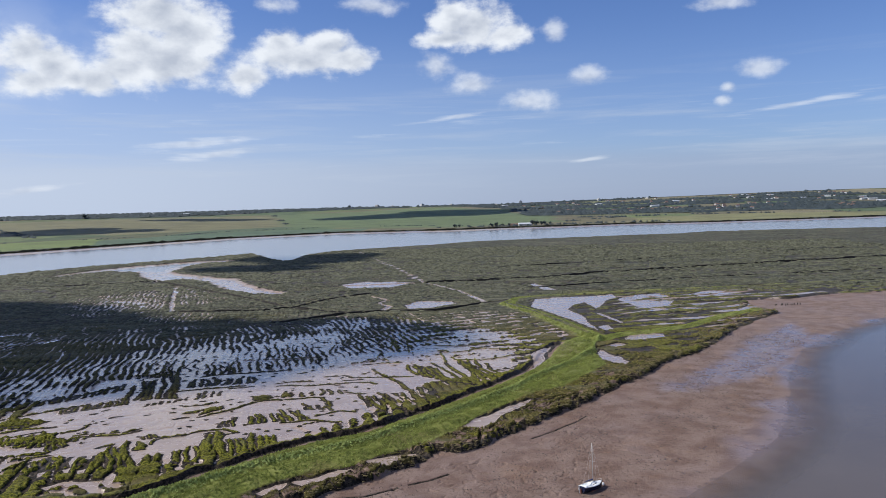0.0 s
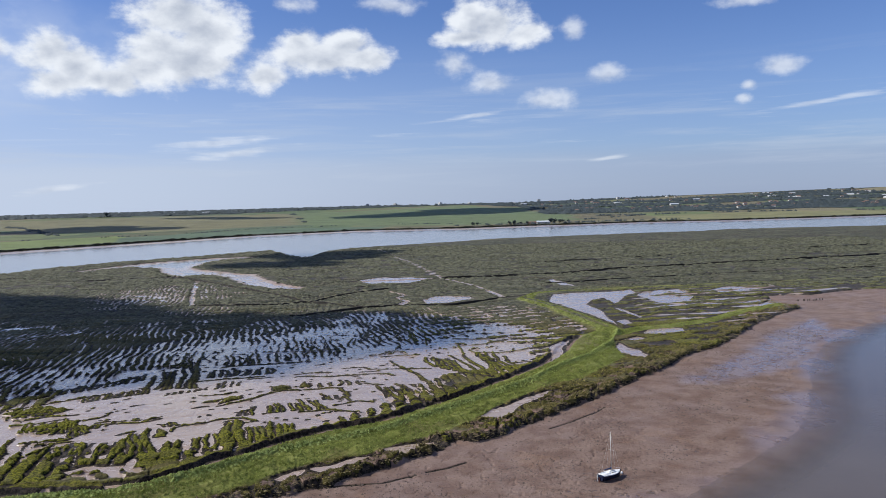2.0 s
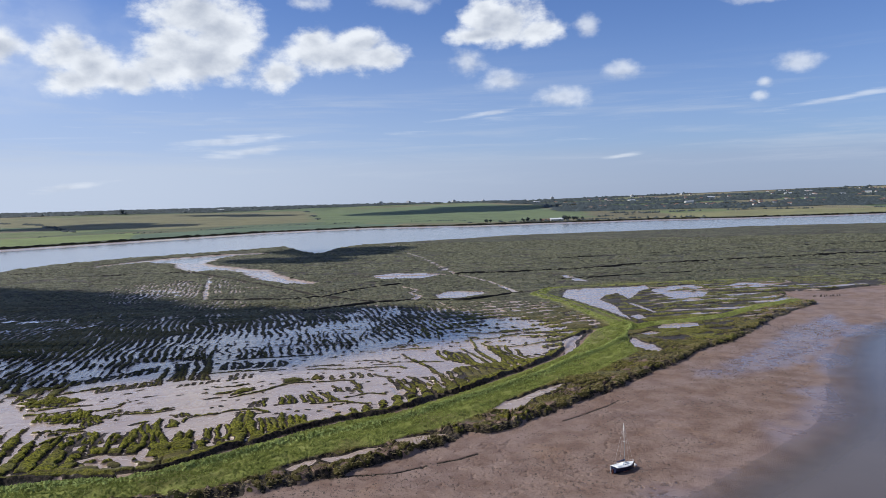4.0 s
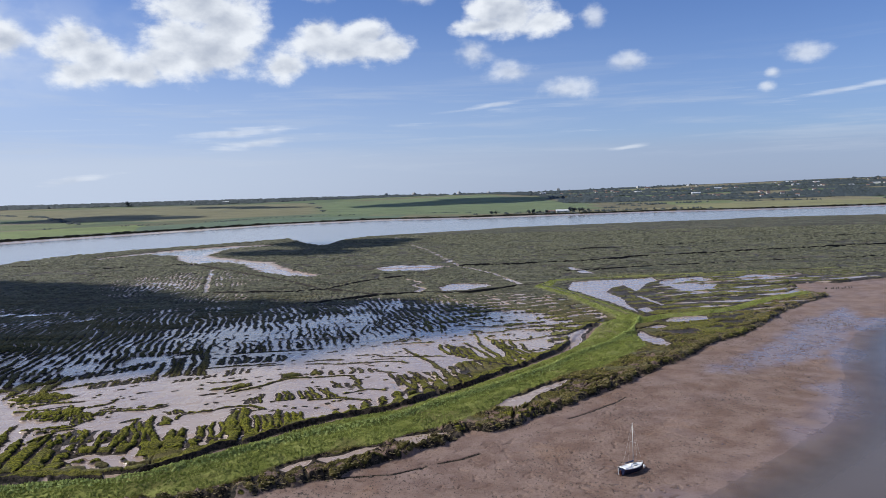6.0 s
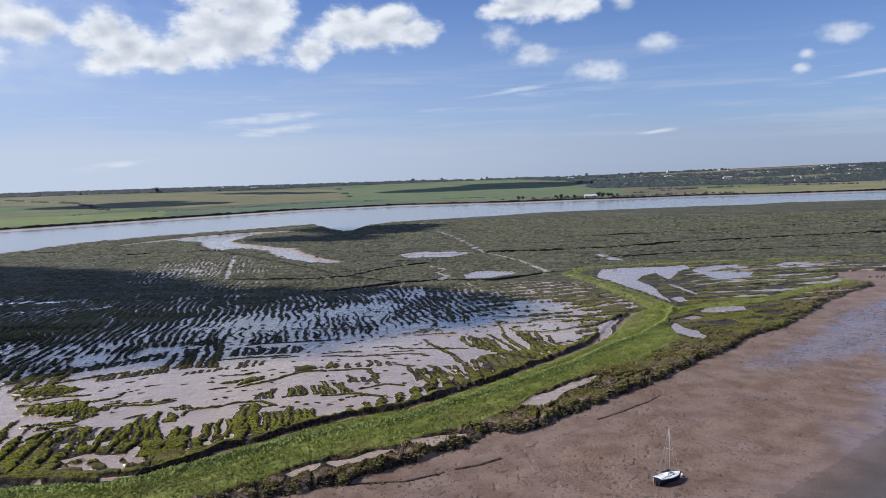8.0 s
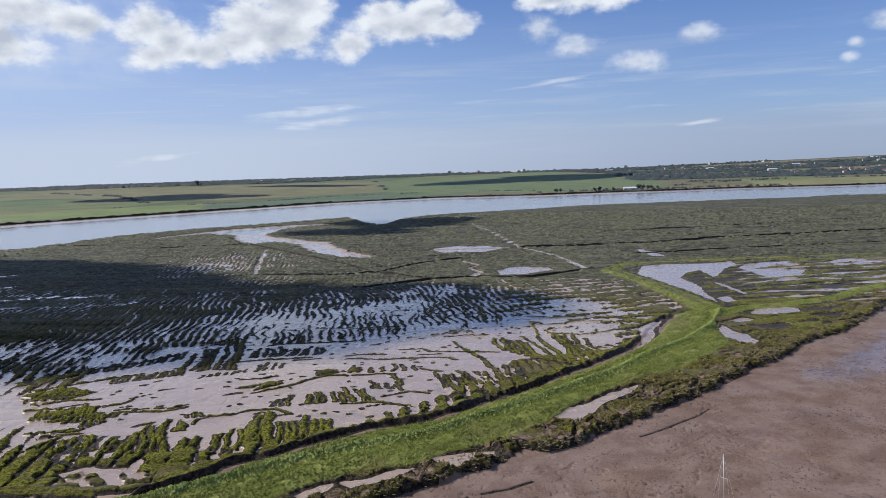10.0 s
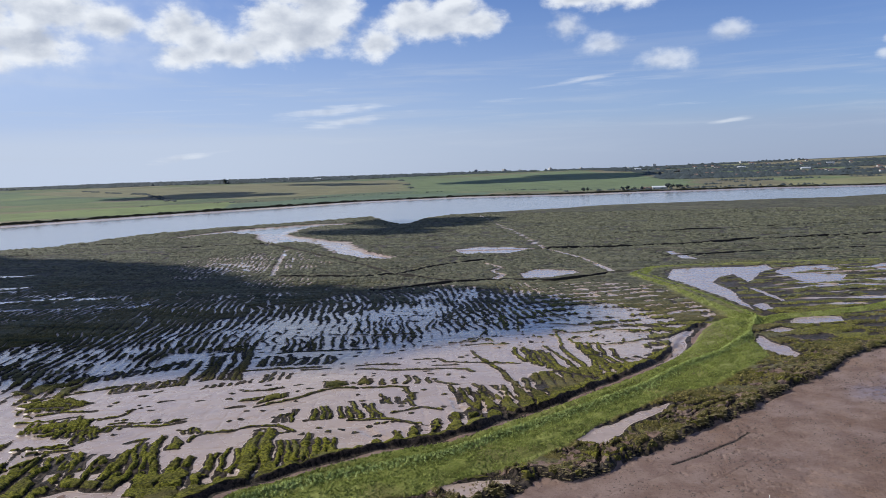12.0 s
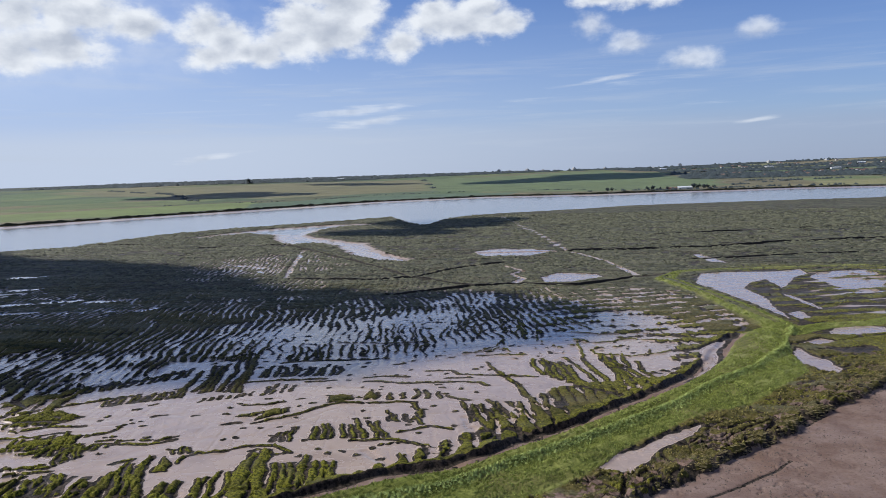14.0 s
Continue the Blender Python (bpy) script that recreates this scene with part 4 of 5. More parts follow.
    crop = n.mix(n.math("MULTIPLY", n.step(n.noise(p, 0.010, 6, 0.65), 0.42, 0.62), 0.55), at2.outputs["Color"], n.mix(1.0, at2.outputs["Color"], (0.50, 0.55, 0.60), "MULTIPLY"))
    # fields greyed a little to stand for haze over the distance
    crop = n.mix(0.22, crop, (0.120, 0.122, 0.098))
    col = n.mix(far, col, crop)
    soaked = n.math("MULTIPLY", wet, n.math("SUBTRACT", 1.0, veg))
    sheen = n.step(n.noise(p, 0.045, 6, 0.65), 0.42, 0.62)
    standing = soaked
    soaked = n.math("MINIMUM", soaked, 1.0)
    soaked = n.math("MAXIMUM", soaked, n.math("MULTIPLY", n.math("MULTIPLY", n.math("SUBTRACT", 1.0, veg), sheen), 0.30))
    rough = n.math("SUBTRACT", 0.85, n.math("MULTIPLY", soaked, n.step(mid, 0.2, 0.8, 0.68, 0.50)))
    height = n.math("ADD", n.math("MULTIPLY", fine, n.math("ADD", 0.45, veg)), n.math("MULTIPLY", n.noise(p, 6.0, 3), 0.3))
    height = n.math("MULTIPLY", height, n.math("SUBTRACT", 1.0, n.math("MULTIPLY", soaked, 0.9)))
    finish(n, col, rough, height, 0.9, 0.55, gloss=n.math("ADD", n.step(grey_zone, 330.0, 520.0, 0.08, 0.42), n.math("MULTIPLY", soaked, 0.35)), film=n.math("MULTIPLY", n.math("MAXIMUM", soaked, standing), n.step(pale, 0.0, 1.0, 0.22, 0.62)), film_rough=0.15, film_ior=1.38)
    return m


def water_material(name, margin):
    m, n = material(name)
    p = place(n)
    murk = n.mix(n.noise(p, 0.03, 4), *(((0.088, 0.072, 0.060), (0.130, 0.108, 0.090)) if margin else ((0.190, 0.188, 0.182), (0.260, 0.254, 0.245))))
    ripple = n.math("ADD", n.noise(n.scaled(p, (0.6, 1.4, 1)), 0.9, 4, 0.6), n.math("MULTIPLY", n.noise(p, 0.12, 3), 1.2))
    b = finish(n, murk, 0.12 if margin else 0.13, ripple, 0.18, 0.12, ior=1.33)
    if margin:      # silty water over a sloping bed
        at = n.tree.nodes.new("ShaderNodeAttribute")
        at.attribute_name = "depth"
        b.inputs["Alpha"].default_value = 1.0
        n.put(b.inputs["Alpha"], n.step(at.outputs["Fac"], 0.0, 0.45, 0.22, 1.0))
    return m


def plain(name, a, b, rough=0.6, scale=3.0, bump=0.0, **more):
    m, n = material(name)
    f = n.noise(place(n), scale, 5, 0.6)
    finish(n, n.mix(n.step(f, 0.3, 0.7), a, b), rough, f if bump else None, bump, 0.1, **more)
    return m


def leafy(name, dark, light, scale=0.8, gloss=0.12):
    m, n = material(name)
    p = place(n)
    f = n.add("ShaderNodeNewGeometry", out=8)
    k = n.math("ADD", n.math("MULTIPLY", f, 0.6), n.math("MULTIPLY", n.noise(p, scale, 4), 0.4))
    finish(n, n.mix(k, dark, light), 0.8, gloss=gloss)
    return m


GROUND, WATER_MAT, SHALLOW = ground_material(), water_material("water", False), water_material("shallow_water", True)
TURF = leafy("turf_tufts", (0.098, 0.124, 0.022), (0.385, 0.420, 0.118))
WEEDS = leafy("weeds", (0.110, 0.150, 0.030), (0.410, 0.460, 0.150))
SHRUB = leafy("marsh_shrub", (0.026, 0.025, 0.007), (0.175, 0.138, 0.052))
SHRUB_GREEN = leafy("marsh_shrub_green", (0.030, 0.038, 0.005), (0.260, 0.250, 0.036))
SCRUB = leafy("grey_green_scrub", (0.020, 0.023, 0.012), (0.165, 0.162, 0.100), gloss=0.35)
HANGING = leafy("hanging_straw", (0.080, 0.068, 0.030), (0.350, 0.285, 0.150))
STRAW = leafy("dead_grass", (0.085, 0.080, 0.016), (0.330, 0.275, 0.100))
CLOD = plain("mud_clods", (0.055, 0.042, 0.034), (0.110, 0.080, 0.062), 0.8, 4.0)
# the blue in this green stands for haze over the far shore
WOODS = leafy("woodland", (0.018, 0.028, 0.031), (0.040, 0.054, 0.054), 0.05, gloss=0.5)
CLOUD = plain("cloud", (0.8, 0.8, 0.8), (0.86, 0.86, 0.86), 1.0, 0.01)
HULL = plain("navy_hull", (0.008, 0.010, 0.030), (0.014, 0.018, 0.045), 0.25, 2.0)
DECK = plain("white_gelcoat", (0.72, 0.72, 0.70), (0.80, 0.80, 0.78), 0.35, 3.0)
GREY = plain("deck_grey", (0.30, 0.31, 0.32), (0.40, 0.41, 0.42), 0.6, 5.0)
ALLOY = plain("alloy", (0.40, 0.39, 0.37), (0.52, 0.50, 0.47), 0.5, 6.0, metallic=0.5)
RUST = plain("antifoul", (0.16, 0.045, 0.030), (0.22, 0.075, 0.045), 0.7, 5.0)
SAIL = plain("sail_cover", (0.020, 0.030, 0.080), (0.035, 0.045, 0.110), 0.8, 6.0)
GLASS = plain("dark_window", (0.010, 0.012, 0.015), (0.020, 0.022, 0.026), 0.1, 2.0)
BARK = plain("bark", (0.050, 0.038, 0.028), (0.090, 0.070, 0.050), 0.9, 2.0)
BRICK = plain("house_wall", (0.20, 0.12, 0.09), (0.30, 0.19, 0.14), 0.8, 0.5)
RENDER_WHITE = plain("pale_wall", (0.42, 0.41, 0.39), (0.54, 0.53, 0.50), 0.7, 0.5)
SHEET = plain("pale_sheet_roof", (0.45, 0.47, 0.49), (0.60, 0.61, 0.62), 0.45, 0.3)
TILE = plain("brown_roof", (0.12, 0.075, 0.060), (0.19, 0.12, 0.095), 0.8, 0.8)


# ---- building blocks ----
def mesh_object(name, verts, faces, mat, parent=None, label="", smooth_shade=False):
    me = bpy.data.meshes.new(name)
    me.from_pydata([tuple(v) for v in verts], [], [tuple(f) for f in faces])
    me.materials.append(mat)
    if smooth_shade:
        me.shade_smooth()
    ob = new(name, me)
    if parent:
        ob.parent = parent
    if label:
        ob["label"] = label
    return ob


def part(name, bm, mat, parent=None, label="", smooth_shade=False):
    me = bpy.data.meshes.new(name)
    bm.to_mesh(me)
    bm.free()
    me.materials.append(mat)
    if smooth_shade:
        me.shade_smooth()
    ob = new(name, me)
    if parent:
        ob.parent = parent
    if label:
        ob["label"] = label
    return ob


def quick_mesh(name, verts, quads, mat, smooth_shade=True):
    """A mesh from arrays: (n, 3) places and (m, k) corners."""
    me = bpy.data.meshes.new(name)
    k = quads.shape[1]
    me.vertices.add(len(verts))
    me.vertices.foreach_set("co", verts.astype(np.float32).ravel())
    me.loops.add(quads.size)
    me.loops.foreach_set("vertex_index", quads.astype(np.int32).ravel())
    me.polygons.add(len(quads))
    me.polygons.foreach_set("loop_start", np.arange(0, quads.size, k, dtype=np.int32))
    me.polygons.foreach_set("use_smooth", np.full(len(quads), smooth_shade))
    me.update(calc_edges=True)
    me.materials.append(mat)
    return me


# ---- the ground: nested squares, finer towards the embankment ----
def crop_colour(x, y):
    """Fields of the far shore, as crops in strips and blocks."""
    shore = np.interp(x, SHORE_X, SHORE_Y)
    away = y - shore
    warp_x, warp_y = x + 90 * fbm(x, y, 600, 2, 201), away + 60 * fbm(x, y, 500, 2, 203)
    row = np.floor(np.sqrt(np.clip(warp_y, 0, None) / 38.0)).astype(int)
    width = 240 + 90 * (row % 3)
    col = np.floor((warp_x + row * 137.0) / width).astype(int)
    pick = TABLE[(row * 7 + 3) & 255, (col * 13 + 5) & 255]
    tint = TABLE[(row * 3 + 9) & 255, (col * 5 + 1) & 255]
    colours = np.array([(0.150, 0.190, 0.060), (0.215, 0.185, 0.085), (0.105, 0.160, 0.055), (0.240, 0.205, 0.105), (0.085, 0.125, 0.060), (0.165, 0.170, 0.070)])
    out = colours[np.minimum((pick * 6).astype(int), 5)] * (0.62 + 0.38 * tint)[..., None]
    for pts, c in FIELDS:
        out[inside(x, y, pts)] = c
    wood = smooth(y + 200 * fbm(x, y, 500, 3, 207), np.interp(x, [-2500, -1300, -800, 0, 500, 1200, 2500], [3450, 3550, 4100, 4450, 3300, 2900, 2600]),
                  np.interp(x, [-2500, -1300, -800, 0, 500, 1200, 2500], [3450, 3550, 4100, 4450, 3300, 2900, 2600]) + 60)
    wood *= smooth(fbm(x, y, 160, 3, 209), -0.20, -0.12)
    strips = smooth(fbm(x * 0.3, y, 150, 3, 211), -0.03, 0.02) * smooth(away, 450, 650)
    east = smooth(x, 250, 400)
    wood = wood * (1 - east) + strips * east
    out = out * (1 - wood[..., None]) + np.array((0.022, 0.036, 0.030)) * wood[..., None]
    out = np.where((away < 70)[..., None], np.array((0.030, 0.034, 0.018)), out)
    return out


FIELDS = [
    ([(-1100, 760), (-721, 1190), (-628, 1400), (-728, 1575), (-855, 1425), (-1300, 900)], (0.165, 0.215, 0.055)),
    ([(-620, 1300), (-357, 1640), (-200, 1720), (-180, 1900), (-448, 1880), (-607, 1650), (-700, 1500)], (0.085, 0.140, 0.075)),
    ([(-780, 3490), (56, 4115), (359, 2650), (336, 2020), (24, 1830), (-430, 2060)], (0.120, 0.165, 0.062)),
    ([(-1500, 2100), (-760, 1700), (-450, 2100), (-800, 3480), (-1300, 3400), (-2200, 2700)], (0.175, 0.160, 0.072)),
    ([(500, 1830), (900, 1870), (1600, 2000), (1500, 2160), (900, 2300), (560, 2150)], (0.225, 0.215, 0.085)),
]
SQUARES = [  # step, x0, x1, y0, y1
    (0.2, -110.4, 40.8, 144.0, 232.8),
    (0.4, -201.6, 110.4, 129.6, 350.4),
    (0.8, -288.0, 235.2, 115.2, 580.8),
    (4.8, -921.6, 1267.2, 38.4, 2112.0),
    (38.4, -4992.0, 4992.0, -2496.0, 4915.2),
]


def make_ground():
    verts, quads, covers, crops, lushes, shaded_peats, count = [], [], [], [], [], [], 0
    for i, (step, x0, x1, y0, y1) in enumerate(SQUARES):
        nx, ny = round((x1 - x0) / step) + 1, round((y1 - y0) / step) + 1
        xs, ys = x0 + step * np.arange(nx), y0 + step * np.arange(ny)
        gx, gy = np.meshgrid(xs, ys)
        if i == 0:
            hole = np.zeros((ny - 1, nx - 1), bool)
        else:
            _, hx0, hx1, hy0, hy1 = SQUARES[i - 1]
            cx, cy = xs[:-1] + step / 2, ys[:-1] + step / 2
            hole = ((cx > hx0) & (cx < hx1))[None, :] & ((cy > hy0) & (cy < hy1))[:, None]
        inner = np.zeros((ny, nx), bool)
        if i:      # places well inside the finer square are not needed
            inner = ((xs > hx0 + step) & (xs < hx1 - step))[None, :] & ((ys > hy0 + step) & (ys < hy1 - step))[:, None]
        t = {}
        for key, value in terrain(gx[~inner], gy[~inner]).items():
            t[key] = np.zeros((ny, nx))
            t[key][~inner] = value
        z = t["z"].copy()
        if i < len(SQUARES) - 1:      # the rim takes the heights of the coarser square round it
            k = round(SQUARES[i + 1][0] / step)
            for line, along in ((z[0], xs), (z[-1], xs), (z[:, 0], ys), (z[:, -1], ys)):
                line[:] = np.interp(along, along[::k], line[::k])
        index = np.full((ny, nx), -1)
        index[~inner] = np.arange((~inner).sum()) + count
        q = np.stack([index[:-1, :-1], index[:-1, 1:], index[1:, 1:], index[1:, :-1]], -1)[~hole]
        verts.append(np.stack([gx, gy, z], -1)[~inner])
        quads.append(q)
        covers.append(np.stack([t["veg"], t["grass"], t["wet"], t["pale"]], -1)[~inner])
        crop = crop_colour(gx, gy) if i > 2 else np.zeros((ny, nx, 3))
        crops.append(np.concatenate([crop, t["far"][..., None]], -1)[~inner])
        lushes.append(t["lush"][~inner])
        shaded_peats.append(t["peat"][~inner])
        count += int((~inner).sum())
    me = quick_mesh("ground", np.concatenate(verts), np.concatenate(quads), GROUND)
    for name, kind, data in (("cover", "FLOAT_COLOR", covers), ("crop", "FLOAT_COLOR", crops), ("lush", "FLOAT", lushes), ("peat", "FLOAT", shaded_peats)):
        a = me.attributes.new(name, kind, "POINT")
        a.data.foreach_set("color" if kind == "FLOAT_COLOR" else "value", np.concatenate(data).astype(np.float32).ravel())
    me.validate()
    tagged(new("ground", me), "tidal salt marsh, wet mud flats and distant fields", "ground", kind="structure")


make_ground()


def flat_sheet(name, x0, x1, y0, y1, z, label):
    ob = mesh_object(name, [(x0, y0, z), (x1, y0, z), (x1, y1, z), (x0, y1, z)], [(0, 1, 2, 3)], WATER_MAT)
    return tagged(ob, label, "water", kind="structure")


flat_sheet("river_water", -2600, 3000, 470, 2300, WATER, "broad grey-blue tidal river between marsh and fields")


def shallow_sheet():
    xs = np.concatenate([[-1400, -300, -100], np.arange(0, 301, 4.0), [360, 500, 2400]])
    ys = np.concatenate([[-2000, -200, 60], np.arange(100, 469, 4.0)])
    gx, gy = np.meshgrid(xs, ys)
    index = np.arange(gx.size).reshape(gx.shape)
    quads = np.stack([index[:-1, :-1], index[:-1, 1:], index[1:, 1:], index[1:, :-1]], -1).reshape(-1, 4)
    me = quick_mesh("creek_water", np.stack([gx, gy, np.full_like(gx, WATER)], -1).reshape(-1, 3), quads, SHALLOW)
    a = me.attributes.new("depth", "FLOAT", "POINT")
    a.data.foreach_set("value", (WATER - terrain(gx, gy)["z"]).astype(np.float32).ravel())
    tagged(new("creek_water", me), "shallow silty water beside the mud flat", "water", kind="structure")


shallow_sheet()


# ---- clouds whose shadows lie on the land ----
def shade_cloud(spots, height):
    bm = bmesh.new()
    lift = TO_SUN * (height / TO_SUN.z)
    for x, y, r in spots:
        made = bmesh.ops.create_icosphere(bm, subdivisions=4, radius=1.0)["verts"]
        c = Vector((x, y, 0)) + lift
        for vert in made:
            d = vert.co.copy()
            puff = 1 + 0.34 * noise.noise(d * 2.2 + c * 0.01) + 0.16 * noise.noise(d * 5.5 + c * 0.02)
            vert.co = c + Vector((d.x * r * puff, d.y * r * puff, d.z * r * 0.30 * puff))
    ob = part("cumulus_cloud", bm, CLOUD, smooth_shade=True)
    return tagged(ob, "white fair-weather cumulus cloud high over the marsh", "cloud", kind="structure")


# shadows on the marsh and on the far hills
shade_cloud([(-20, 326, 34), (-60, 334, 57), (-102, 324, 76), (-150, 314, 80), (-205, 333, 94), (-265, 366, 104), (-330, 405, 100), (-400, 445, 94), (-480, 485, 92)], 1300)
shade_cloud([(-215, 745, 40), (-170, 745, 45), (-150, 850, 62), (-195, 885, 50), (-120, 900, 45)], 1300)
shade_cloud([(-1080, 1830, 110), (-970, 1800, 100), (-880, 1870, 100), (-800, 1930, 80), (-1000, 2020, 120)], 1300)
shade_cloud([(-1080, 3000, 110), (-950, 2900, 130), (-800, 2750, 100)], 1300)
shade_cloud([(-330, 2700, 120), (-200, 2850, 200), (0, 3000, 260), (120, 3300, 260), (-750, 2750, 120)], 1300)


# ---- scattered plants, each kind one mesh ----
def domes(name, x, y, z, r, h, mat, label, category, sides=6, lean=0.35, seed=1, stretch=1.0, soft=False):
    """Low uneven clumps at many places: a ring of corners and a tip each."""
    g = np.random.default_rng(seed)
    m = len(x)
    turn = g.random((m, 1)) * 6.28 + np.arange(sides)[None] * 6.2832 / sides
    rad = r[:, None] * (0.65 + 0.7 * g.random((m, sides)))
    ring = np.stack([x[:, None] + stretch * rad * np.cos(turn), y[:, None] + rad * np.sin(turn), z[:, None] - 0.12 + 0.22 * h[:, None] * g.random((m, sides))], -1)
    tip = np.stack([x + r * lean * (g.random(m) - 0.5) * 2, y + r * lean * (g.random(m) - 0.5) * 2, z + h], -1)
    verts = np.concatenate([ring, tip[:, None]], 1).reshape(-1, 3)
    base = np.arange(m)[:, None] * (sides + 1)
    k = np.arange(sides)
    tris = np.stack([base + k, base + (k + 1) % sides, np.broadcast_to(base + sides, (m, sides))], -1).reshape(-1, 3)
    me = quick_mesh(name, verts, tris, mat, soft)
    return tagged(new(name, me), label, category, kind="stuff")


def blades(name, x, y, z, h, mat, label, category, seed=1, wide=0.16, bend=0.5, drape=0.0):
    """Tufts of three leaning blades each."""
    g = np.random.default_rng(seed)
    m = len(x)
    verts = np.empty((m, 3, 3, 3))
    for k in range(3):
        a = g.random(m) * 6.2832
        w = wide * (0.6 + 0.8 * g.random(m))
        ox, oy = 0.25 * (g.random(m) - 0.5), 0.25 * (g.random(m) - 0.5)
        verts[:, k, 0] = np.stack([x + ox - w * np.cos(a), y + oy - w * np.sin(a), z - 0.05], -1)
        verts[:, k, 1] = np.stack([x + ox + w * np.cos(a), y + oy + w * np.sin(a), z - 0.05], -1)
        hh = h * (0.7 + 0.6 * g.random(m))
        verts[:, k, 2] = np.stack([x + ox + bend * hh * (g.random(m) - 0.3) + 0.5 * drape, y + oy + bend * hh * (g.random(m) - 0.5) - 0.5 * drape, z + hh * (1 - 0.6 * drape)], -1)
    tris = np.arange(m * 9).reshape(-1, 3)
    me = quick_mesh(name, verts.reshape(-1, 3), tris, mat, False)
    return tagged(new(name, me), label, category, kind="stuff")


def sample(count, x0, x1, y0, y1, seed):
    g = np.random.default_rng(seed)
    x, y = x0 + (x1 - x0) * g.random(count), y0 + (y1 - y0) * g.random(count)
    return x, y, terrain(x, y), g


def scatter_plants():
    x, y, t, g = sample(190000, -200, 112, 138, 352, 31)
    keep = (t["veg"] > 0.92) & (t["grass"] < 0.3)
    lush = t["lush"] + 0.8 * (fbm(x, y, 14, 3, 301)) > 0.42
    thin = g.random(len(x)) < 0.75
    for name, pick, mat, label, seed in (
            ("sea_purslane", keep & ~lush & thin, SHRUB, "low grey-olive salt-marsh shrubs on the ridges", 3),
            ("glasswort", keep & lush & thin, SHRUB_GREEN, "bright green low salt-marsh plants on the ridges", 4)):
        n = int(pick.sum())
        domes(name, x[pick], y[pick], t["z"][pick], 0.14 + 0.22 * g.random(n), 0.02 + 0.11 * g.random(n) ** 2, mat, label, "marsh plants", seed=seed)
    # the outer bank: straw-coloured tussocks hanging over the edge
    keep = (t["edge"] > 0.2) & (t["grass"] < 0.4) & (t["veg"] > 0.75) & (fbm(x, y, 6, 2, 309) + 0.35 * g.random(len(x)) > 0.20)
    n = int(keep.sum())
    blades("dead_grass_tussocks", x[keep], y[keep], t["z"][keep], 0.14 + 0.26 * g.random(n), STRAW, "tangled straw and olive tussocks on the eroding bank", "grass", seed=5, wide=0.17, bend=1.8)
    # long grass hanging over the scarp towards the mud
    foot = np.array(BANK_FOOT[2:30])
    cut = np.concatenate([[0], np.cumsum(np.hypot(*np.diff(foot, axis=0).T))])
    g = np.random.default_rng(35)
    u = cut[-1] * g.random(45000)
    inland = -1.0 + 9.0 * g.random(len(u)) ** 1.3
    xs, ys = np.interp(u, cut, foot[:, 0]) - 0.70 * inland + 2.0 * g.standard_normal(len(u)), np.interp(u, cut, foot[:, 1]) + 0.71 * inland + 1.5 * g.standard_normal(len(u))
    ts = terrain(xs, ys)
    keep = (ts["sea"] > 0.1) & (ts["sea"] < 7) & (ts["grass"] < 0.4) & (fbm(xs, ys, 5, 3, 307) + 0.4 * g.random(len(u)) > 0.24)
    n = int(keep.sum())
    near_edge = smooth(ts["sea"][keep], 4.5, 1.0)
    blades("hanging_grass", xs[keep], ys[keep], ts["z"][keep], 0.12 + 0.26 * g.random(n), HANGING, "long straw-coloured grass hanging over the eroded bank edge", "grass", seed=25, wide=0.11, bend=1.2, drape=near_edge)
    xe, ye, te, g = sample(60000, 60, 182, 255, 402, 33)
    keep = (te["edge"] > 0.25) & (te["grass"] < 0.4) & (te["veg"] > 0.6) & ((xe > 112) | (ye > 352))
    n = int(keep.sum())
    blades("dead_grass_tussocks", xe[keep], ye[keep], te["z"][keep], 0.16 + 0.30 * g.random(n), STRAW, "tangled straw and olive tussocks on the eroding bank", "grass", seed=15, wide=0.20, bend=1.8)
    # embankment turf
    g = np.random.default_rng(37)
    xs, ys = [], []
    for line, count in ((CREST, 100000), (SPUR, 14000), (BUND[:6], 22000)):
        pts = np.array(line)
        cut = np.concatenate([[0], np.cumsum(np.hypot(*np.diff(pts, axis=0).T))])
        u = cut[-1] * g.random(count)
        xs.append(np.interp(u, cut, pts[:, 0]) + 22 * (g.random(count) - 0.45))
        ys.append(np.interp(u, cut, pts[:, 1]) + 22 * (g.random(count) - 0.55))
    x, y = np.concatenate(xs), np.concatenate(ys)
    t = terrain(x, y)
    keep = (t["grass"] > 0.6) & (fbm(x, y, 3.0, 3, 311) + 0.5 * g.random(len(x)) > 0.14)
    n = int(keep.sum())
    blades("embankment_grass", x[keep], y[keep], t["z"][keep], 0.10 + 0.34 * g.random(n) ** 2, TURF, "rough bright green grass on the embankment", "grass", seed=6, wide=0.13, bend=1.3)
    # tall weeds along the crest
    pts = np.array(CREST[1:])
    cut = np.concatenate([[0], np.cumsum(np.hypot(*np.diff(pts, axis=0).T))])
    g = np.random.default_rng(41)
    u = cut[-1] * g.random(9500)
    x, y = np.interp(u, cut, pts[:, 0]) + 0.8 * g.standard_normal(len(u)), np.interp(u, cut, pts[:, 1]) + 0.8 * g.standard_normal(len(u))
    t = terrain(x, y)
    keep = t["grass"] > 0.5
    n = int(keep.sum())
    domes("crest_weeds", x[keep], y[keep], t["z"][keep], 0.14 + 0.24 * g.random(n), 0.06 + 0.36 * g.random(n) ** 2, WEEDS, "taller leafy green weeds along the embankment crest", "weeds", seed=7)
    # wider marsh
    x, y, t, g = sample(120000, -480, 520, 300, 1000, 43)
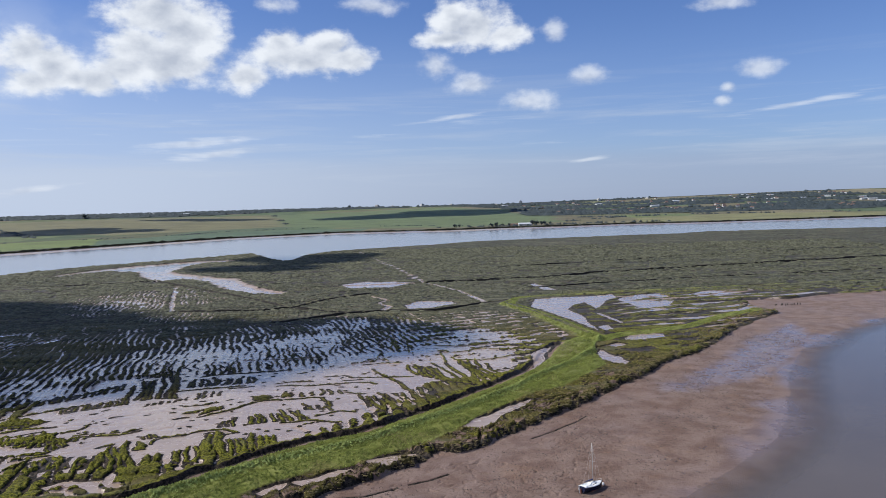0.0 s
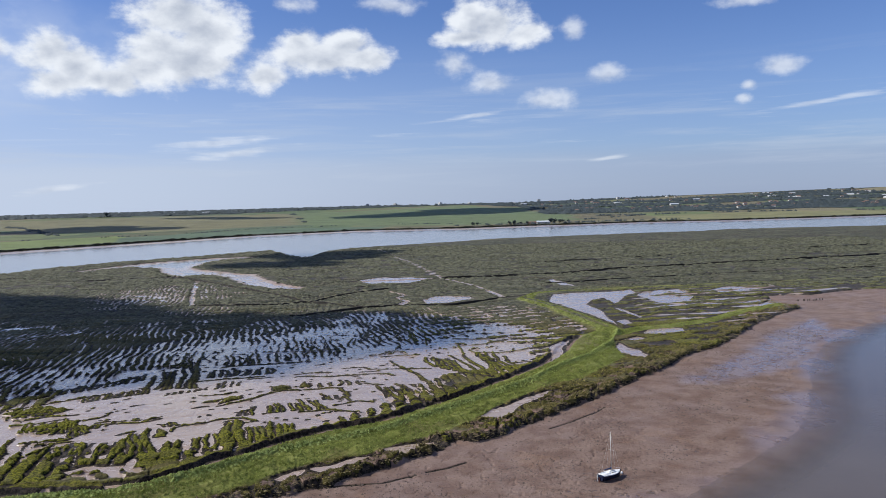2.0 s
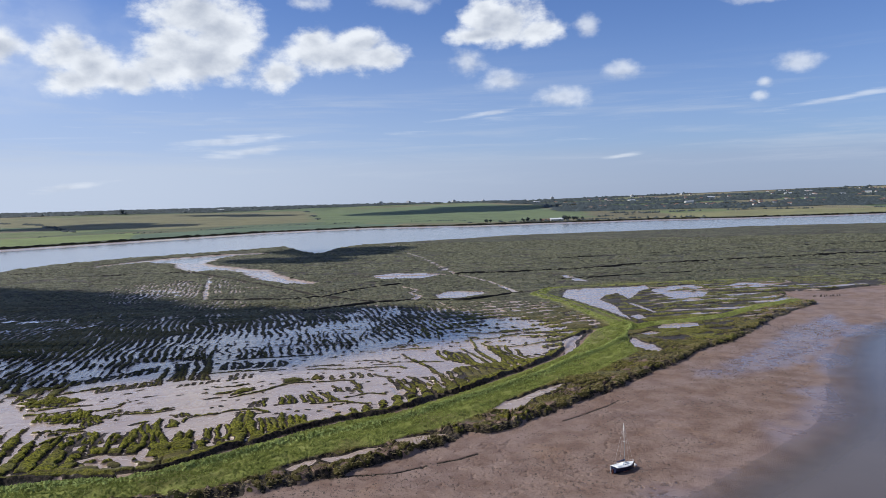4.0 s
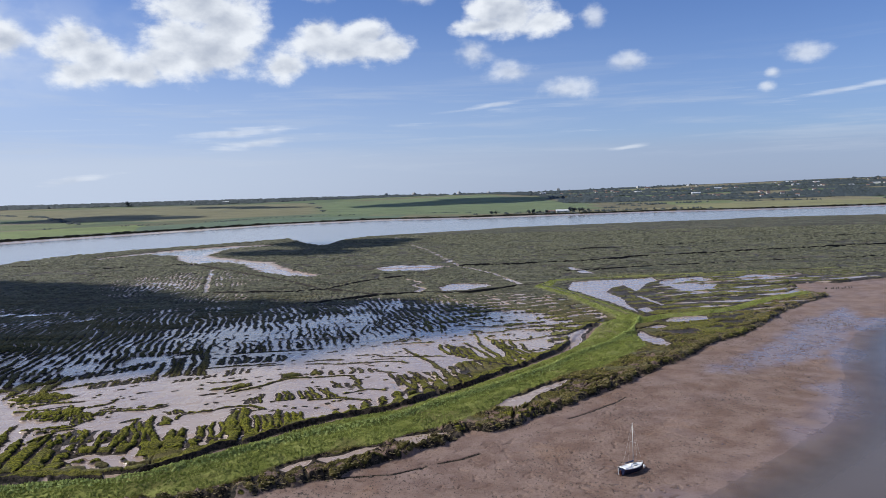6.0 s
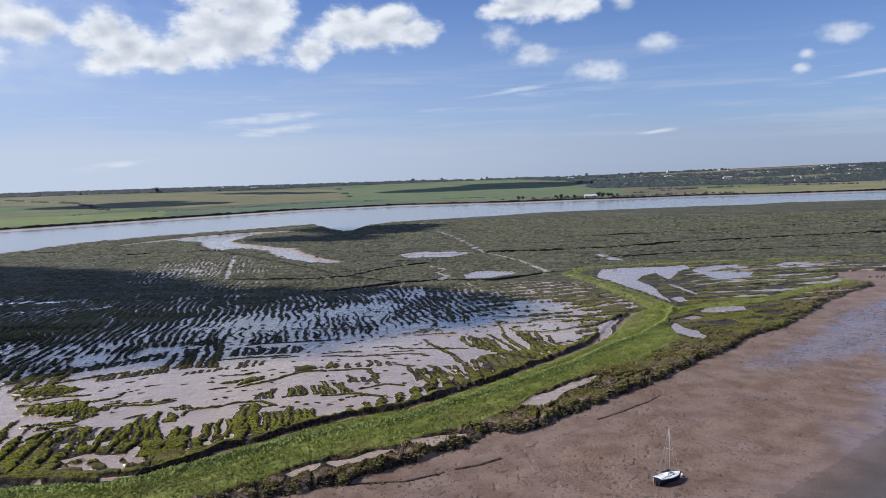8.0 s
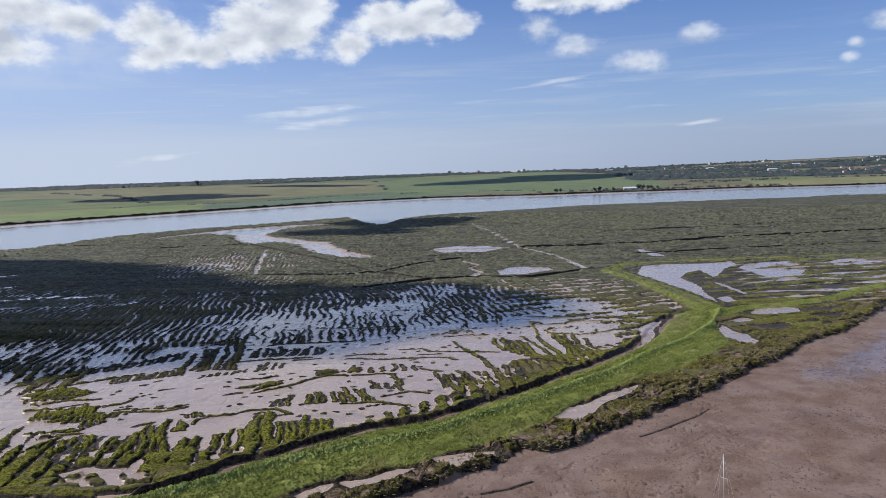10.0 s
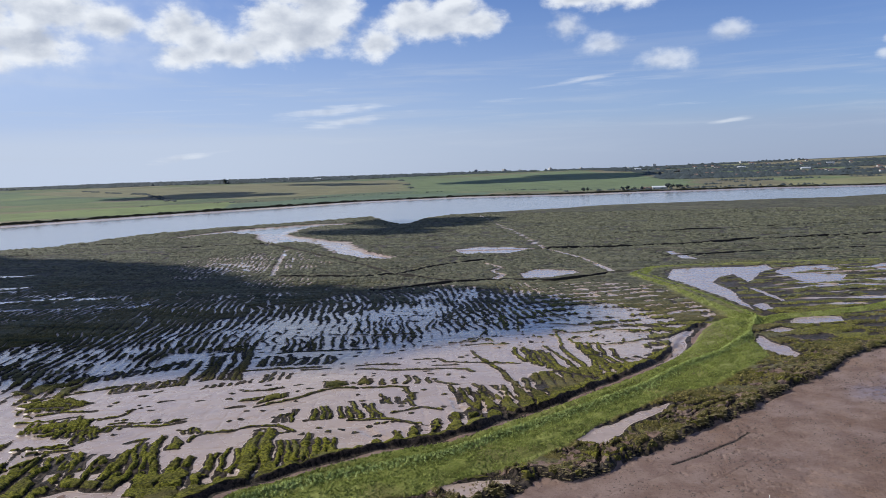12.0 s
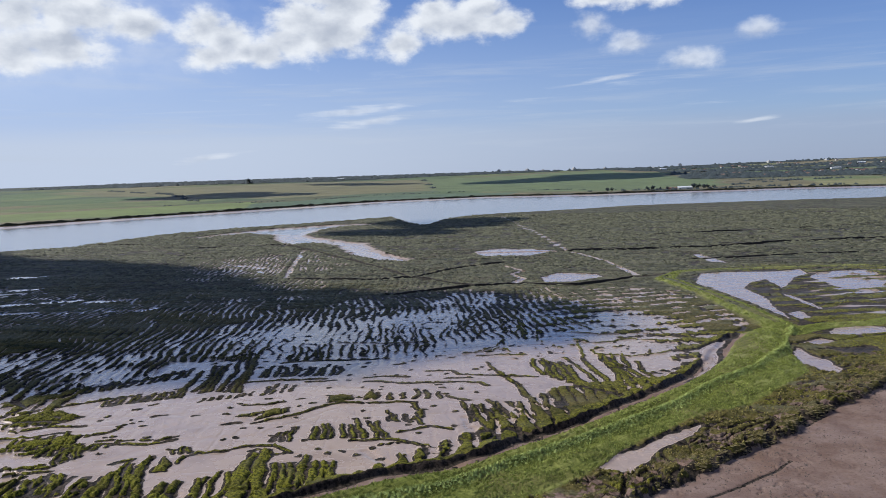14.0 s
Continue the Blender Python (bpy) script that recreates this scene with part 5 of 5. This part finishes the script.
    keep = (t["veg"] > 0.6) & (t["grass"] < 0.3) & ((x < -195) | (x > 108) | (y > 350)) & (fbm(x * 0.5, y * 1.6, 18, 3, 303) + 0.3 * g.random(len(x)) > 0.10)
    n = int(keep.sum())
    domes("marsh_scrub", x[keep], y[keep], t["z"][keep], (0.35 + 0.6 * g.random(n)) * np.interp(y[keep], [350, 900], [1, 2.2]), (0.15 + 0.65 * g.random(n) ** 2) * np.interp(y[keep], [350, 900], [1, 1.8]), SCRUB, "low olive scrub over the wider salt marsh", "marsh plants", seed=8, sides=5, stretch=2.0)
    # clods on the open mud
    x, y, t, g = sample(60000, -60, 150, 130, 330, 47)
    keep = (t["veg"] < 0.1) & (t["z"] < -0.8) & (t["z"] > WATER + 0.12) & (fbm(x, y, 16, 3, 305) + 0.3 * g.random(len(x)) > 0.16)
    n = int(keep.sum())
    domes("mud_clods", x[keep], y[keep], t["z"][keep], 0.12 + 0.30 * g.random(n) ** 2, 0.06 + 0.16 * g.random(n), CLOD, "dark lumps and scraps lying on the mud flat", "mud", seed=9, sides=5)


scatter_plants()


# ---- low eroded earth banks across the marsh ----
def earth_bank(pts, height, label, seed, face, top):
    g = np.random.default_rng(seed)
    pts = np.array(pts, float)
    cut = np.concatenate([[0], np.cumsum(np.hypot(*np.diff(pts, axis=0).T))])
    u = np.arange(0, cut[-1], 1.8)
    x, y = np.interp(u, cut, pts[:, 0]), np.interp(u, cut, pts[:, 1])
    dx, dy = np.gradient(x), np.gradient(y)
    n = np.hypot(dx, dy)
    nx, ny = dy / n, -dx / n
    flip = np.where(ny > 0, -1.0, 1.0)
    nx, ny = nx * flip, ny * flip                      # towards the south
    sway = 1.3 * fbm(u, u * 0 + seed, 9, 3) * 2
    x, y = x + nx * sway, y + ny * sway
    z = terrain(x - nx * 3.5, y - ny * 3.5)["z"]
    h = height * np.clip(0.85 + 1.6 * fbm(u, u * 0 + 7 * seed, 14, 3), 0.05, 1.5)
    prof = [(0.8, -1.1 + 0 * h), (0.35, 0.35 * h), (0.25 + 0.3 * g.random(len(u)), 0.85 * h), (-0.35, h), (-1.4, 0.9 * h), (-4.2, -0.35 + 0 * h)]
    rows = np.stack([np.stack([x + nx * o, y + ny * o, z + dz], -1) for o, dz in prof], 1)
    k, m = len(prof), len(u)
    bank = tagged(new("earth_bank"), label, "bank", kind="structure")
    index = np.arange(m * k).reshape(m, k)
    for name, a, b, mat in (("scarp", 0, 4, face), ("crown", 3, 6, top)):
        sub = index[:, a:b]
        quads = np.stack([sub[:-1, :-1], sub[1:, :-1], sub[1:, 1:], sub[:-1, 1:]], -1).reshape(-1, 4)
        used, inverse = np.unique(quads, return_inverse=True)
        me = quick_mesh(name, rows.reshape(-1, 3)[used], inverse.reshape(quads.shape), mat, False)
        ob = new(name, me)
        ob.parent = bank


PEAT = plain("dark_peat", (0.012, 0.010, 0.007), (0.030, 0.024, 0.016), 0.9, 1.5)
BANK_TOP = plain("bank_sward", (0.050, 0.050, 0.018), (0.115, 0.100, 0.045), 0.9, 0.6, 0.4)
LEVEE_TOP = plain("levee_sward", (0.020, 0.024, 0.012), (0.040, 0.042, 0.022), 0.9, 0.1)
earth_bank(DITCHES[3][0][1:], 1.2, "old eroded earth wall with a dark scarp face", 3, PEAT, BANK_TOP)
earth_bank(DITCHES[0][0], 0.9, "low dark peat scarp along a marsh drain", 4, PEAT, BANK_TOP)
earth_bank(DITCHES[1][0], 0.7, "low dark peat scarp along a marsh drain", 5, PEAT, BANK_TOP)
earth_bank(DITCHES[2][0], 0.9, "low dark peat scarp along a marsh drain", 6, PEAT, BANK_TOP)
earth_bank([(60, 520), (140, 545), (260, 570), (420, 600)], 0.4, "low dark peat scarp along a marsh drain", 7, PEAT, BANK_TOP)
earth_bank([(40, 690), (130, 720), (300, 790), (520, 860)], 0.5, "low dark peat scarp along a marsh drain", 8, PEAT, BANK_TOP)
earth_bank([(-470, 655), (-400, 650), (-330, 610), (-250, 640)], 0.5, "low dark peat scarp along a marsh drain", 9, PEAT, BANK_TOP)
earth_bank(BUND[4:10], 0.5, "low peat edge below the marsh bund", 12, PEAT, BANK_TOP)
earth_bank([(x, y + 6) for x, y in RIVER_FAR[1:-1]][::-1], 3.2, "dark grassed river levee on the far shore", 10, LEVEE_TOP, LEVEE_TOP)


# ---- row of old timber stakes in the mud bay ----
def timber_stakes():
    first = tagged(new("timber_stake"), "short dark weathered timber stake standing in mud", "stake", group="old stakes in the mud bay")
    bm = bmesh.new()
    tube(bm, (0, 0, -0.8), (0.06, 0.03, 1.0), 0.26, 0.20, 7)
    part("post", bm, PEAT, first, smooth_shade=True)
    bm = bmesh.new()
    tube(bm, (0.06, 0.03, 0.98), (0.07, 0.03, 1.12), 0.17, 0.05, 7)
    part("broken_top", bm, BARK, first, "splintered bleached top")
    g = random.Random(3)
    for i in range(11):
        u = i / 10
        x, y = 184.5 + 14.5 * u + g.uniform(-0.6, 0.6), 408.6 + 3.0 * u + g.uniform(-0.8, 0.8)
        at = pose(x, y, far_ground(x, y) + g.uniform(-0.25, 0.2), g.uniform(-9, 9), g.uniform(-9, 9), g.uniform(0, 360))
        if i == 0:
            first.matrix_basis = at
        else:
            copy_thing(first, at)


# ---- far shore: woods, hedges, trees, farm and town ----
def far_ground(x, y):
    return float(terrain(np.array([x]), np.array([y]))["z"][0])


def scatter_woods():
    g = np.random.default_rng(53)
    x, y = -3000 + 6200 * g.random(60000), 1700 + 2900 * g.random(60000)
    lim = np.interp(x, [-2500, -1300, -800, 0, 500, 1200, 2500], [3450, 3550, 4100, 4450, 3300, 2900, 2600])
    deep = y + 200 * fbm(x, y, 500, 3, 207) - lim
    patches = (x > 300) & (y - np.interp(x, SHORE_X, SHORE_Y) > 550) & (fbm(x * 0.3, y, 150, 3, 211) > 0.0)
    keep = (((deep > 0) & (x < 330)) | patches) & (fbm(x, y, 160, 3, 209) > -0.16 + 0.18 * g.random(len(x)))
    x, y = x[keep], y[keep]
    z, n = terrain(x, y)["z"], len(x)
    domes("far_woods", x, y, z, 10 + 12 * g.random(n), 4 + 9 * g.random(n) ** 2, WOODS, "dark distant woodland and garden trees on the rising land", "woodland", seed=10, sides=7, soft=True)
    # hedgerows
    lines = [
        [(-860, 1430), (-723, 1530), (-607, 1660), (-537, 1840), (-417, 1935), (-282, 2020), (-95, 1990), (60, 1900)],
        [(-804, 3510), (-620, 2800), (-465, 2225)], [(-1310, 3540), (-1187, 4040), (-940, 4050), (-720, 4220), (-481, 4400), (-78, 4560)],
        [(-2300, 3500), (-1649, 3390), (-1310, 3530)], [(360, 2650), (510, 2600), (700, 2500), (900, 2420)], [(336, 2030), (520, 2230), (760, 2330), (1300, 2250)],
        [(420, 2300), (640, 2250)], [(480, 2800), (900, 2750), (1500, 2600), (2100, 2500)], [(-20, 1800), (60, 1830), (130, 1815), (250, 1840), (420, 1900), (600, 1880)],
        [(600, 3100), (1100, 3000), (1900, 2850)], [(500, 2480), (860, 2560), (1200, 2500)], [(-1900, 2700), (-1300, 2150), (-900, 1620)],
    ]
    xs, ys, rs = [], [], []
    for i, pts in enumerate(lines):
        pts = np.array(pts, float)
        cut = np.concatenate([[0], np.cumsum(np.hypot(*np.diff(pts, axis=0).T))])
        m = int(cut[-1] / (9 if i in (2, 3) else 6))
        u = cut[-1] * g.random(m)
        u = u[lattice(u / 55.0, np.full(m, i * 3.7)) > (0.25 if i in (2, 3) else 0.48)]
        xs.append(np.interp(u, cut, pts[:, 0]) + 5 * g.standard_normal(len(u)))
        ys.append(np.interp(u, cut, pts[:, 1]) + 5 * g.standard_normal(len(u)))
        rs.append(np.full(len(u), 12.0 if i in (2, 3) else (2.6 if i == 0 else 4.5)))
    x, y, r = np.concatenate(xs), np.concatenate(ys), np.concatenate(rs)
    z, n = terrain(x, y)["z"], len(x)
    domes("hedgerows", x, y, z, r * (0.6 + 0.8 * g.random(n)), r * (0.6 + 0.7 * g.random(n)), WOODS, "dark broken hedgerows between the far fields", "hedge", seed=11, sides=7, soft=True)


scatter_woods()


def tube(bm, a, b, ra, rb, sides=8):
    a, b = Vector(a), Vector(b)
    turn = (b - a).to_track_quat("Z", "Y").to_matrix()
    rings = []
    for c, r in ((a, ra), (b, rb)):
        rings.append([bm.verts.new(c + turn @ Vector((r * math.cos(6.28319 * k / sides), r * math.sin(6.28319 * k / sides), 0))) for k in range(sides)])
    for k in range(sides):
        bm.faces.new((rings[0][k], rings[0][(k + 1) % sides], rings[1][(k + 1) % sides], rings[1][k]))
    bm.faces.new(rings[0][::-1])
    bm.faces.new(rings[1])


def box(bm, x0, x1, y0, y1, z0, z1, taper=0.0, edge=0.0):
    vs = [bm.verts.new(p) for p in (
        (x0, y0, z0), (x1, y0, z0), (x1, y1, z0), (x0, y1, z0), (x0 + taper, y0 + taper, z1), (x1 - taper, y0 + taper, z1), (x1 - taper, y1 - taper, z1), (x0 + taper, y1 - taper, z1))]
    fs = [bm.faces.new([vs[i] for i in f]) for f in ((3, 2, 1, 0), (4, 5, 6, 7), (0, 1, 5, 4), (1, 2, 6, 5), (2, 3, 7, 6), (3, 0, 4, 7))]
    if edge:
        bmesh.ops.bevel(bm, geom=list({e for f in fs for e in f.edges}), offset=edge, segments=2, affect="EDGES")


def make_tree(height, seed):
    g = random.Random(seed)
    tree = tagged(new("tree"), "dark leafy tree on the far river bank", "tree", group="trees by the farm")
    bm = bmesh.new()
    tube(bm, (0, 0, -0.3), (0.2, 0.1, height * 0.45), height * 0.035, height * 0.02)
    limbs = []
    for k in range(6):
        a = k * 1.05 + g.random()
        end = Vector((math.cos(a) * height * 0.24, math.sin(a) * height * 0.24, height * (0.5 + 0.3 * g.random())))
        tube(bm, (0.1, 0.05, height * (0.2 + 0.2 * g.random())), end, height * 0.014, height * 0.005, 5)
        limbs.append(end)
    part("trunk", bm, BARK, tree)
    bm = bmesh.new()
    for k in range(90):
        c = g.choice(limbs) * 0.75 + Vector((g.gauss(0, 0.14), g.gauss(0, 0.14), g.gauss(0.16, 0.13))) * height
        c.z = max(c.z, height * 0.16)
        made = bmesh.ops.create_icosphere(bm, subdivisions=1, radius=height * (0.05 + 0.05 * g.random()))["verts"]
        for v in made:
            v.co = c + v.co * (0.7 + 0.6 * g.random())
    part("crown", bm, WOODS, tree, "uneven dark green crown")
    return tree


def far_trees():
    first, second = make_tree(14, 1), make_tree(10, 2)
    spots = [(225, 1838, 0, 1.0), (236, 1842, 1, 1.1), (246, 1836, 0, 0.8), (255, 1846, 1, 1.0), (120, 1812, 1, 0.9), (132, 1818, 0, 0.8), (40, 1790, 1, 0.9), (148, 1822, 1, 0.7),
             (30, 1786, 0, 0.7), (270, 1850, 1, 0.8), (165, 1826, 0, 0.6), (-1640, 3390, 0, 1.9)]
    for i, (x, y, kind, s) in enumerate(spots):
        m = pose(x, y, far_ground(x, y) - 0.3, 0, 0, i * 47) @ Matrix.Diagonal((s, s, s, 1))
        src = (first, second)[kind]
        if i < 2:
            src.matrix_basis = m
            if i == 0:
                continue
            continue
        made = copy_thing(src, pose(x, y, far_ground(x, y) - 0.3, 0, 0, i * 47))
        made.scale = (s, s, s)


timber_stakes()
far_trees()


def make_building(name, label, category, length, width, wall, rise, wall_mat, roof_mat, windows=0, group=""):
    ob = tagged(new(name), label, category, group=group)
    bm = bmesh.new()
    box(bm, -length / 2, length / 2, -width / 2, width / 2, -2.0, wall)
    part("wall", bm, wall_mat, ob)
    bm = bmesh.new()
    l, w = length / 2 + 0.4, width / 2 + 0.5
    prof = [(-w, wall), (0, wall + rise), (w, wall), (w, wall - 0.3), (0, wall + rise - 0.35), (-w, wall - 0.3)]
    a = [bm.verts.new((-l, y, z)) for y, z in prof]
    b = [bm.verts.new((l, y, z)) for y, z in prof]
    for k in range(6):
        bm.faces.new((a[k], a[(k + 1) % 6], b[(k + 1) % 6], b[k]))
    for ring in (a, b):
        bm.faces.new((ring[0], ring[1], ring[4], ring[5]))
        bm.faces.new((ring[1], ring[2], ring[3], ring[4]))
    for side in (-1, 1):        # gable ends close the roof space
        bm.faces.new([bm.verts.new((side * length / 2, y, z)) for y, z in ((-width / 2, wall), (width / 2, wall), (0, wall + rise - 0.4))])
    part("roof", bm, roof_mat, ob)
    for k in range(windows):
        bm = bmesh.new()
        cx = -length / 2 + length * (k + 0.5) / windows
        box(bm, cx - 0.7, cx + 0.7, -width / 2 - 0.06, -width / 2 + 0.02, 1.0, 2.3)
        part("window", bm, GLASS, ob)
    return ob


def far_buildings():
    barn = make_building("barn", "long farm barn with a pale sheet roof on the far bank", "barn", 34, 14, 4.0, 3.2, RENDER_WHITE, SHEET)
    barn.matrix_basis = pose(206, 1842, far_ground(206, 1842), 0, 0, 6)
    shed = make_building("shed", "low brown farm shed beside the pale barn", "shed", 24, 10, 3.2, 2.4, BRICK, TILE)
    shed.matrix_basis = pose(176, 1846, far_ground(176, 1846), 0, 0, -4)
    house = make_building("house", "small distant house with a brown tiled roof", "house", 14, 9, 5.5, 3.5, RENDER_WHITE, TILE, 3, "houses of the far town")
    works = make_building("warehouse", "large pale distant warehouse with a sheet roof", "warehouse", 36, 18, 6.0, 2.5, RENDER_WHITE, SHEET, 0, "warehouses of the far town")
    g = random.Random(5)
    for i in range(95):
        x = g.uniform(420, 2300)
        y = g.uniform(2700, 4400) if i % 3 else g.uniform(2450, 3000)
        at = pose(x, y, far_ground(x, y), 0, 0, g.uniform(-40, 40))
        if i == 0:
            house.matrix_basis = at
        else:
            copy_thing(house, at)
    for i in range(22):
        x, y = (g.uniform(300, 2200), g.uniform(3000, 4500)) if i > 5 else (g.uniform(-1900, -900), g.uniform(3600, 4400))
        at = pose(x, y, far_ground(x, y), 0, 0, g.uniform(-30, 30))
        if i == 0:
            works.matrix_basis = at
        else:
            copy_thing(works, at)
    tower = tagged(new("tower_block"), "pale tower block on the distant skyline", "tower block", group="tower blocks on the skyline")
    bm = bmesh.new()
    box(bm, -9, 9, -9, 9, -3, 26)
    box(bm, -4, 4, -4, 4, 26, 29)
    part("wall", bm, RENDER_WHITE, tower)
    for k in range(7):
        bm = bmesh.new()
        box(bm, -8, 8, -9.1, -8.95, 2 + 3.4 * k, 3.6 + 3.4 * k)
        part("window_band", bm, GLASS, tower)
    spots = [(-560, 4480), (-500, 4500), (-440, 4470), (-395, 4510), (-300, 4500), (-235, 4530), (-120, 4540), (60, 4560), (330, 4500), (480, 4520), (950, 4480), (1250, 4500)]
    for i, (x, y) in enumerate(spots):
        at = pose(x, y, far_ground(x, y) - 8 - 6 * (i % 3), 0, 0, 20 * i)
        if i == 0:
            tower.matrix_basis = at
        else:
            copy_thing(tower, at)


far_buildings()


# ---- the yacht aground on the mud ----
def hull_section(s):
    """Half breadth, sheer height and depth of keel line at s from stern (0) to bow (1)."""
    b = 1.12 * (1 - max(0.0, (s - 0.42) / 0.58) ** 2.3) * (0.74 + 0.26 * min(1.0, s / 0.4))
    return max(b, 0.02), 1.08 + 0.10 * (1 - s) ** 2 + 0.30 * s ** 2, -0.12 + 0.42 * max(0.0, s - 0.6) ** 1.6 + 0.22 * max(0.0, 0.25 - s)


def make_yacht():
    yacht = tagged(new("sailing_yacht"), "small sailing yacht, navy hull and white deck, aground on mud", "yacht")
    length, stations, ring = 6.6, 22, 9
    bm = bmesh.new()
    rows = []
    for i in range(stations):
        s = i / (stations - 1)
        b, top, low = hull_section(s)
        row = []
        for k in range(ring):
            u = k / (ring - 1) * 2 - 1
            a = abs(u)
            yy = b * math.copysign(a ** 0.55, u) if u else 0.0
            zz = low + (top - low) * a ** 2.1
            row.append(bm.verts.new((length * (s - 0.5) + 0.25 * (zz - low) * (s > 0.9), yy, zz)))
        rows.append(row)
    for p, q in zip(rows[:-1], rows[1:]):
        for k in range(ring - 1):
            bm.faces.new((p[k], p[k + 1], q[k + 1], q[k]))
    bm.faces.new(rows[0])
    hull = part("hull", bm, HULL, yacht, "glossy navy blue hull", True)
    # white sheer stripe
    bm = bmesh.new()
    for side in (-1, 1):
        last = None
        for i in range(stations):
            s = i / (stations - 1)
            b, top, low = hull_section(s)
            pair = [bm.verts.new((length * (s - 0.5), side * (b + 0.02), top + 0.03)), bm.verts.new((length * (s - 0.5), side * (b + 0.012), top - 0.12))]
            if last:
                bm.faces.new((last[0], pair[0], pair[1], last[1]))
            last = pair
    part("sheer_stripe", bm, DECK, hull, "white stripe under the deck edge")
    # deck with a slight camber
    bm = bmesh.new()
    last = None
    for i in range(stations):
        s = i / (stations - 1)
        b, top, low = hull_section(s)
        line = [bm.verts.new((length * (s - 0.5), b * w, top + 0.03 + 0.07 * (1 - w * w))) for w in (-1, -0.5, 0, 0.5, 1)]
        if last:
            for k in range(4):
                bm.faces.new((last[k], line[k], line[k + 1], last[k + 1]))
        last = line
    part("deck", bm, DECK, yacht, "white moulded deck", True)
    bm = bmesh.new()
    box(bm, -0.55, 1.35, -0.62, 0.62, 1.05, 1.55, 0.14, 0.07)
    cabin = part("cabin", bm, DECK, yacht, "low white cabin trunk", True)
    for side in (-1, 1):
        for cx in (-0.15, 0.5):
            bm = bmesh.new()
            box(bm, cx - 0.22, cx + 0.22, side * 0.555 - 0.02, side * 0.555 + 0.02, 1.26, 1.39)
            part("cabin_window", bm, GLASS, cabin)
    bm = bmesh.new()
    box(bm, 0.55, 1.0, -0.25, 0.25, 1.545, 1.61, 0.03, 0.02)
    part("hatch", bm, GREY, cabin, "grey fore hatch")
    bm = bmesh.new()
    box(bm, -2.75, -0.62, -0.72, -0.60, 1.1, 1.34, 0.0, 0.03)
    box(bm, -2.75, -0.62, 0.60, 0.72, 1.1, 1.34, 0.0, 0.03)
    box(bm, -2.85, -2.72, -0.72, 0.72, 1.1, 1.32, 0.0, 0.03)
    part("cockpit_coaming", bm, DECK, yacht)
    bm = bmesh.new()
    box(bm, -2.70, -0.62, -0.59, 0.59, 1.1, 1.215)
    part("cockpit_floor", bm, GREY, yacht, "grey cockpit floor")
    bm = bmesh.new()
    tube(bm, (0.45, 0, 1.0), (0.40, 0, 9.7), 0.075, 0.055, 10)
    mast = part("mast", bm, ALLOY, yacht, "tall bare alloy mast", True)
    bm = bmesh.new()
    tube(bm, (0.43, -0.62, 5.9), (0.43, 0.62, 5.9), 0.035, 0.035, 6)
    part("spreader", bm, ALLOY, mast)
    bm = bmesh.new()
    tube(bm, (0.35, 0, 1.95), (-2.3, 0, 1.95), 0.05, 0.045, 8)
    boom = part("boom", bm, ALLOY, yacht)
    bm = bmesh.new()
    tube(bm, (0.33, 0, 2.12), (-2.1, 0, 2.03), 0.17, 0.09, 10)
    part("sail_cover", bm, SAIL, boom, "dark blue sail cover")
    for a, b in (((0.40, 0, 9.6), (3.2, 0, 1.2)), ((0.40, 0, 9.6), (-3.2, 0, 1.0)), ((0.42, 0.6, 5.9), (0.3, 1.05, 0.98)), ((0.42, -0.6, 5.9), (0.3, -1.05, 0.98)),
                 ((0.40, 0, 9.5), (0.42, 0.6, 5.9)), ((0.40, 0, 9.5), (0.42, -0.6, 5.9))):
        bm = bmesh.new()
        tube(bm, a, b, 0.014, 0.014, 5)
        part("stay", bm, ALLOY, yacht)
    for side in (-1, 1):
        bm = bmesh.new()
        box(bm, -0.9, 0.8, side * 0.55 - 0.07, side * 0.55 + 0.07, -0.75, 0.25, 0.03, 0.02)
        part("bilge_keel", bm, RUST, yacht, "red-brown bilge keel")
    bm = bmesh.new()
    box(bm, -3.75, -3.32, -0.05, 0.05, -0.45, 0.85, 0.02, 0.02)
    part("rudder", bm, RUST, yacht, "red-brown transom rudder")
    bm = bmesh.new()
    box(bm, -3.62, -3.30, 0.35, 0.62, 0.45, 1.15, 0.04, 0.04)
    tube(bm, (-3.46, 0.48, 0.5), (-3.46, 0.48, -0.2), 0.06, 0.05, 8)
    part("outboard_motor", bm, GREY, yacht, "grey outboard motor on the transom")
    bm = bmesh.new()
    for a, b in (((2.7, -0.45, 1.15), (2.75, -0.45, 1.7)), ((2.7, 0.45, 1.15), (2.75, 0.45, 1.7)), ((2.75, -0.45, 1.7), (3.35, 0, 1.75)), ((2.75, 0.45, 1.7), (3.35, 0, 1.75)), ((3.2, 0, 1.15), (3.35, 0, 1.75))):
        tube(bm, a, b, 0.02, 0.02, 6)
    part("pulpit", bm, ALLOY, yacht)
    yacht.matrix_basis = pose(30.3, 153.6, far_ground(30.3, 153.6) + 0.10, -4, 3, 36)
    yacht.scale = (0.92, 1.2, 1.0)
    # mooring buoy
    buoy = tagged(new("mooring_buoy"), "round white mooring buoy lying on the mud", "buoy")
    bm = bmesh.new()
    bmesh.ops.create_uvsphere(bm, u_segments=20, v_segments=12, radius=0.34)
    part("float", bm, DECK, buoy, smooth_shade=True)
    bm = bmesh.new()
    tube(bm, (0, 0, 0.32), (0, 0, 0.48), 0.05, 0.05, 8)
    part("ring", bm, ALLOY, buoy, "metal mooring ring")
    buoy.matrix_basis = pose(33.2, 156.2, far_ground(33.2, 156.2) + 0.28, 25, 10, 0)


make_yacht()
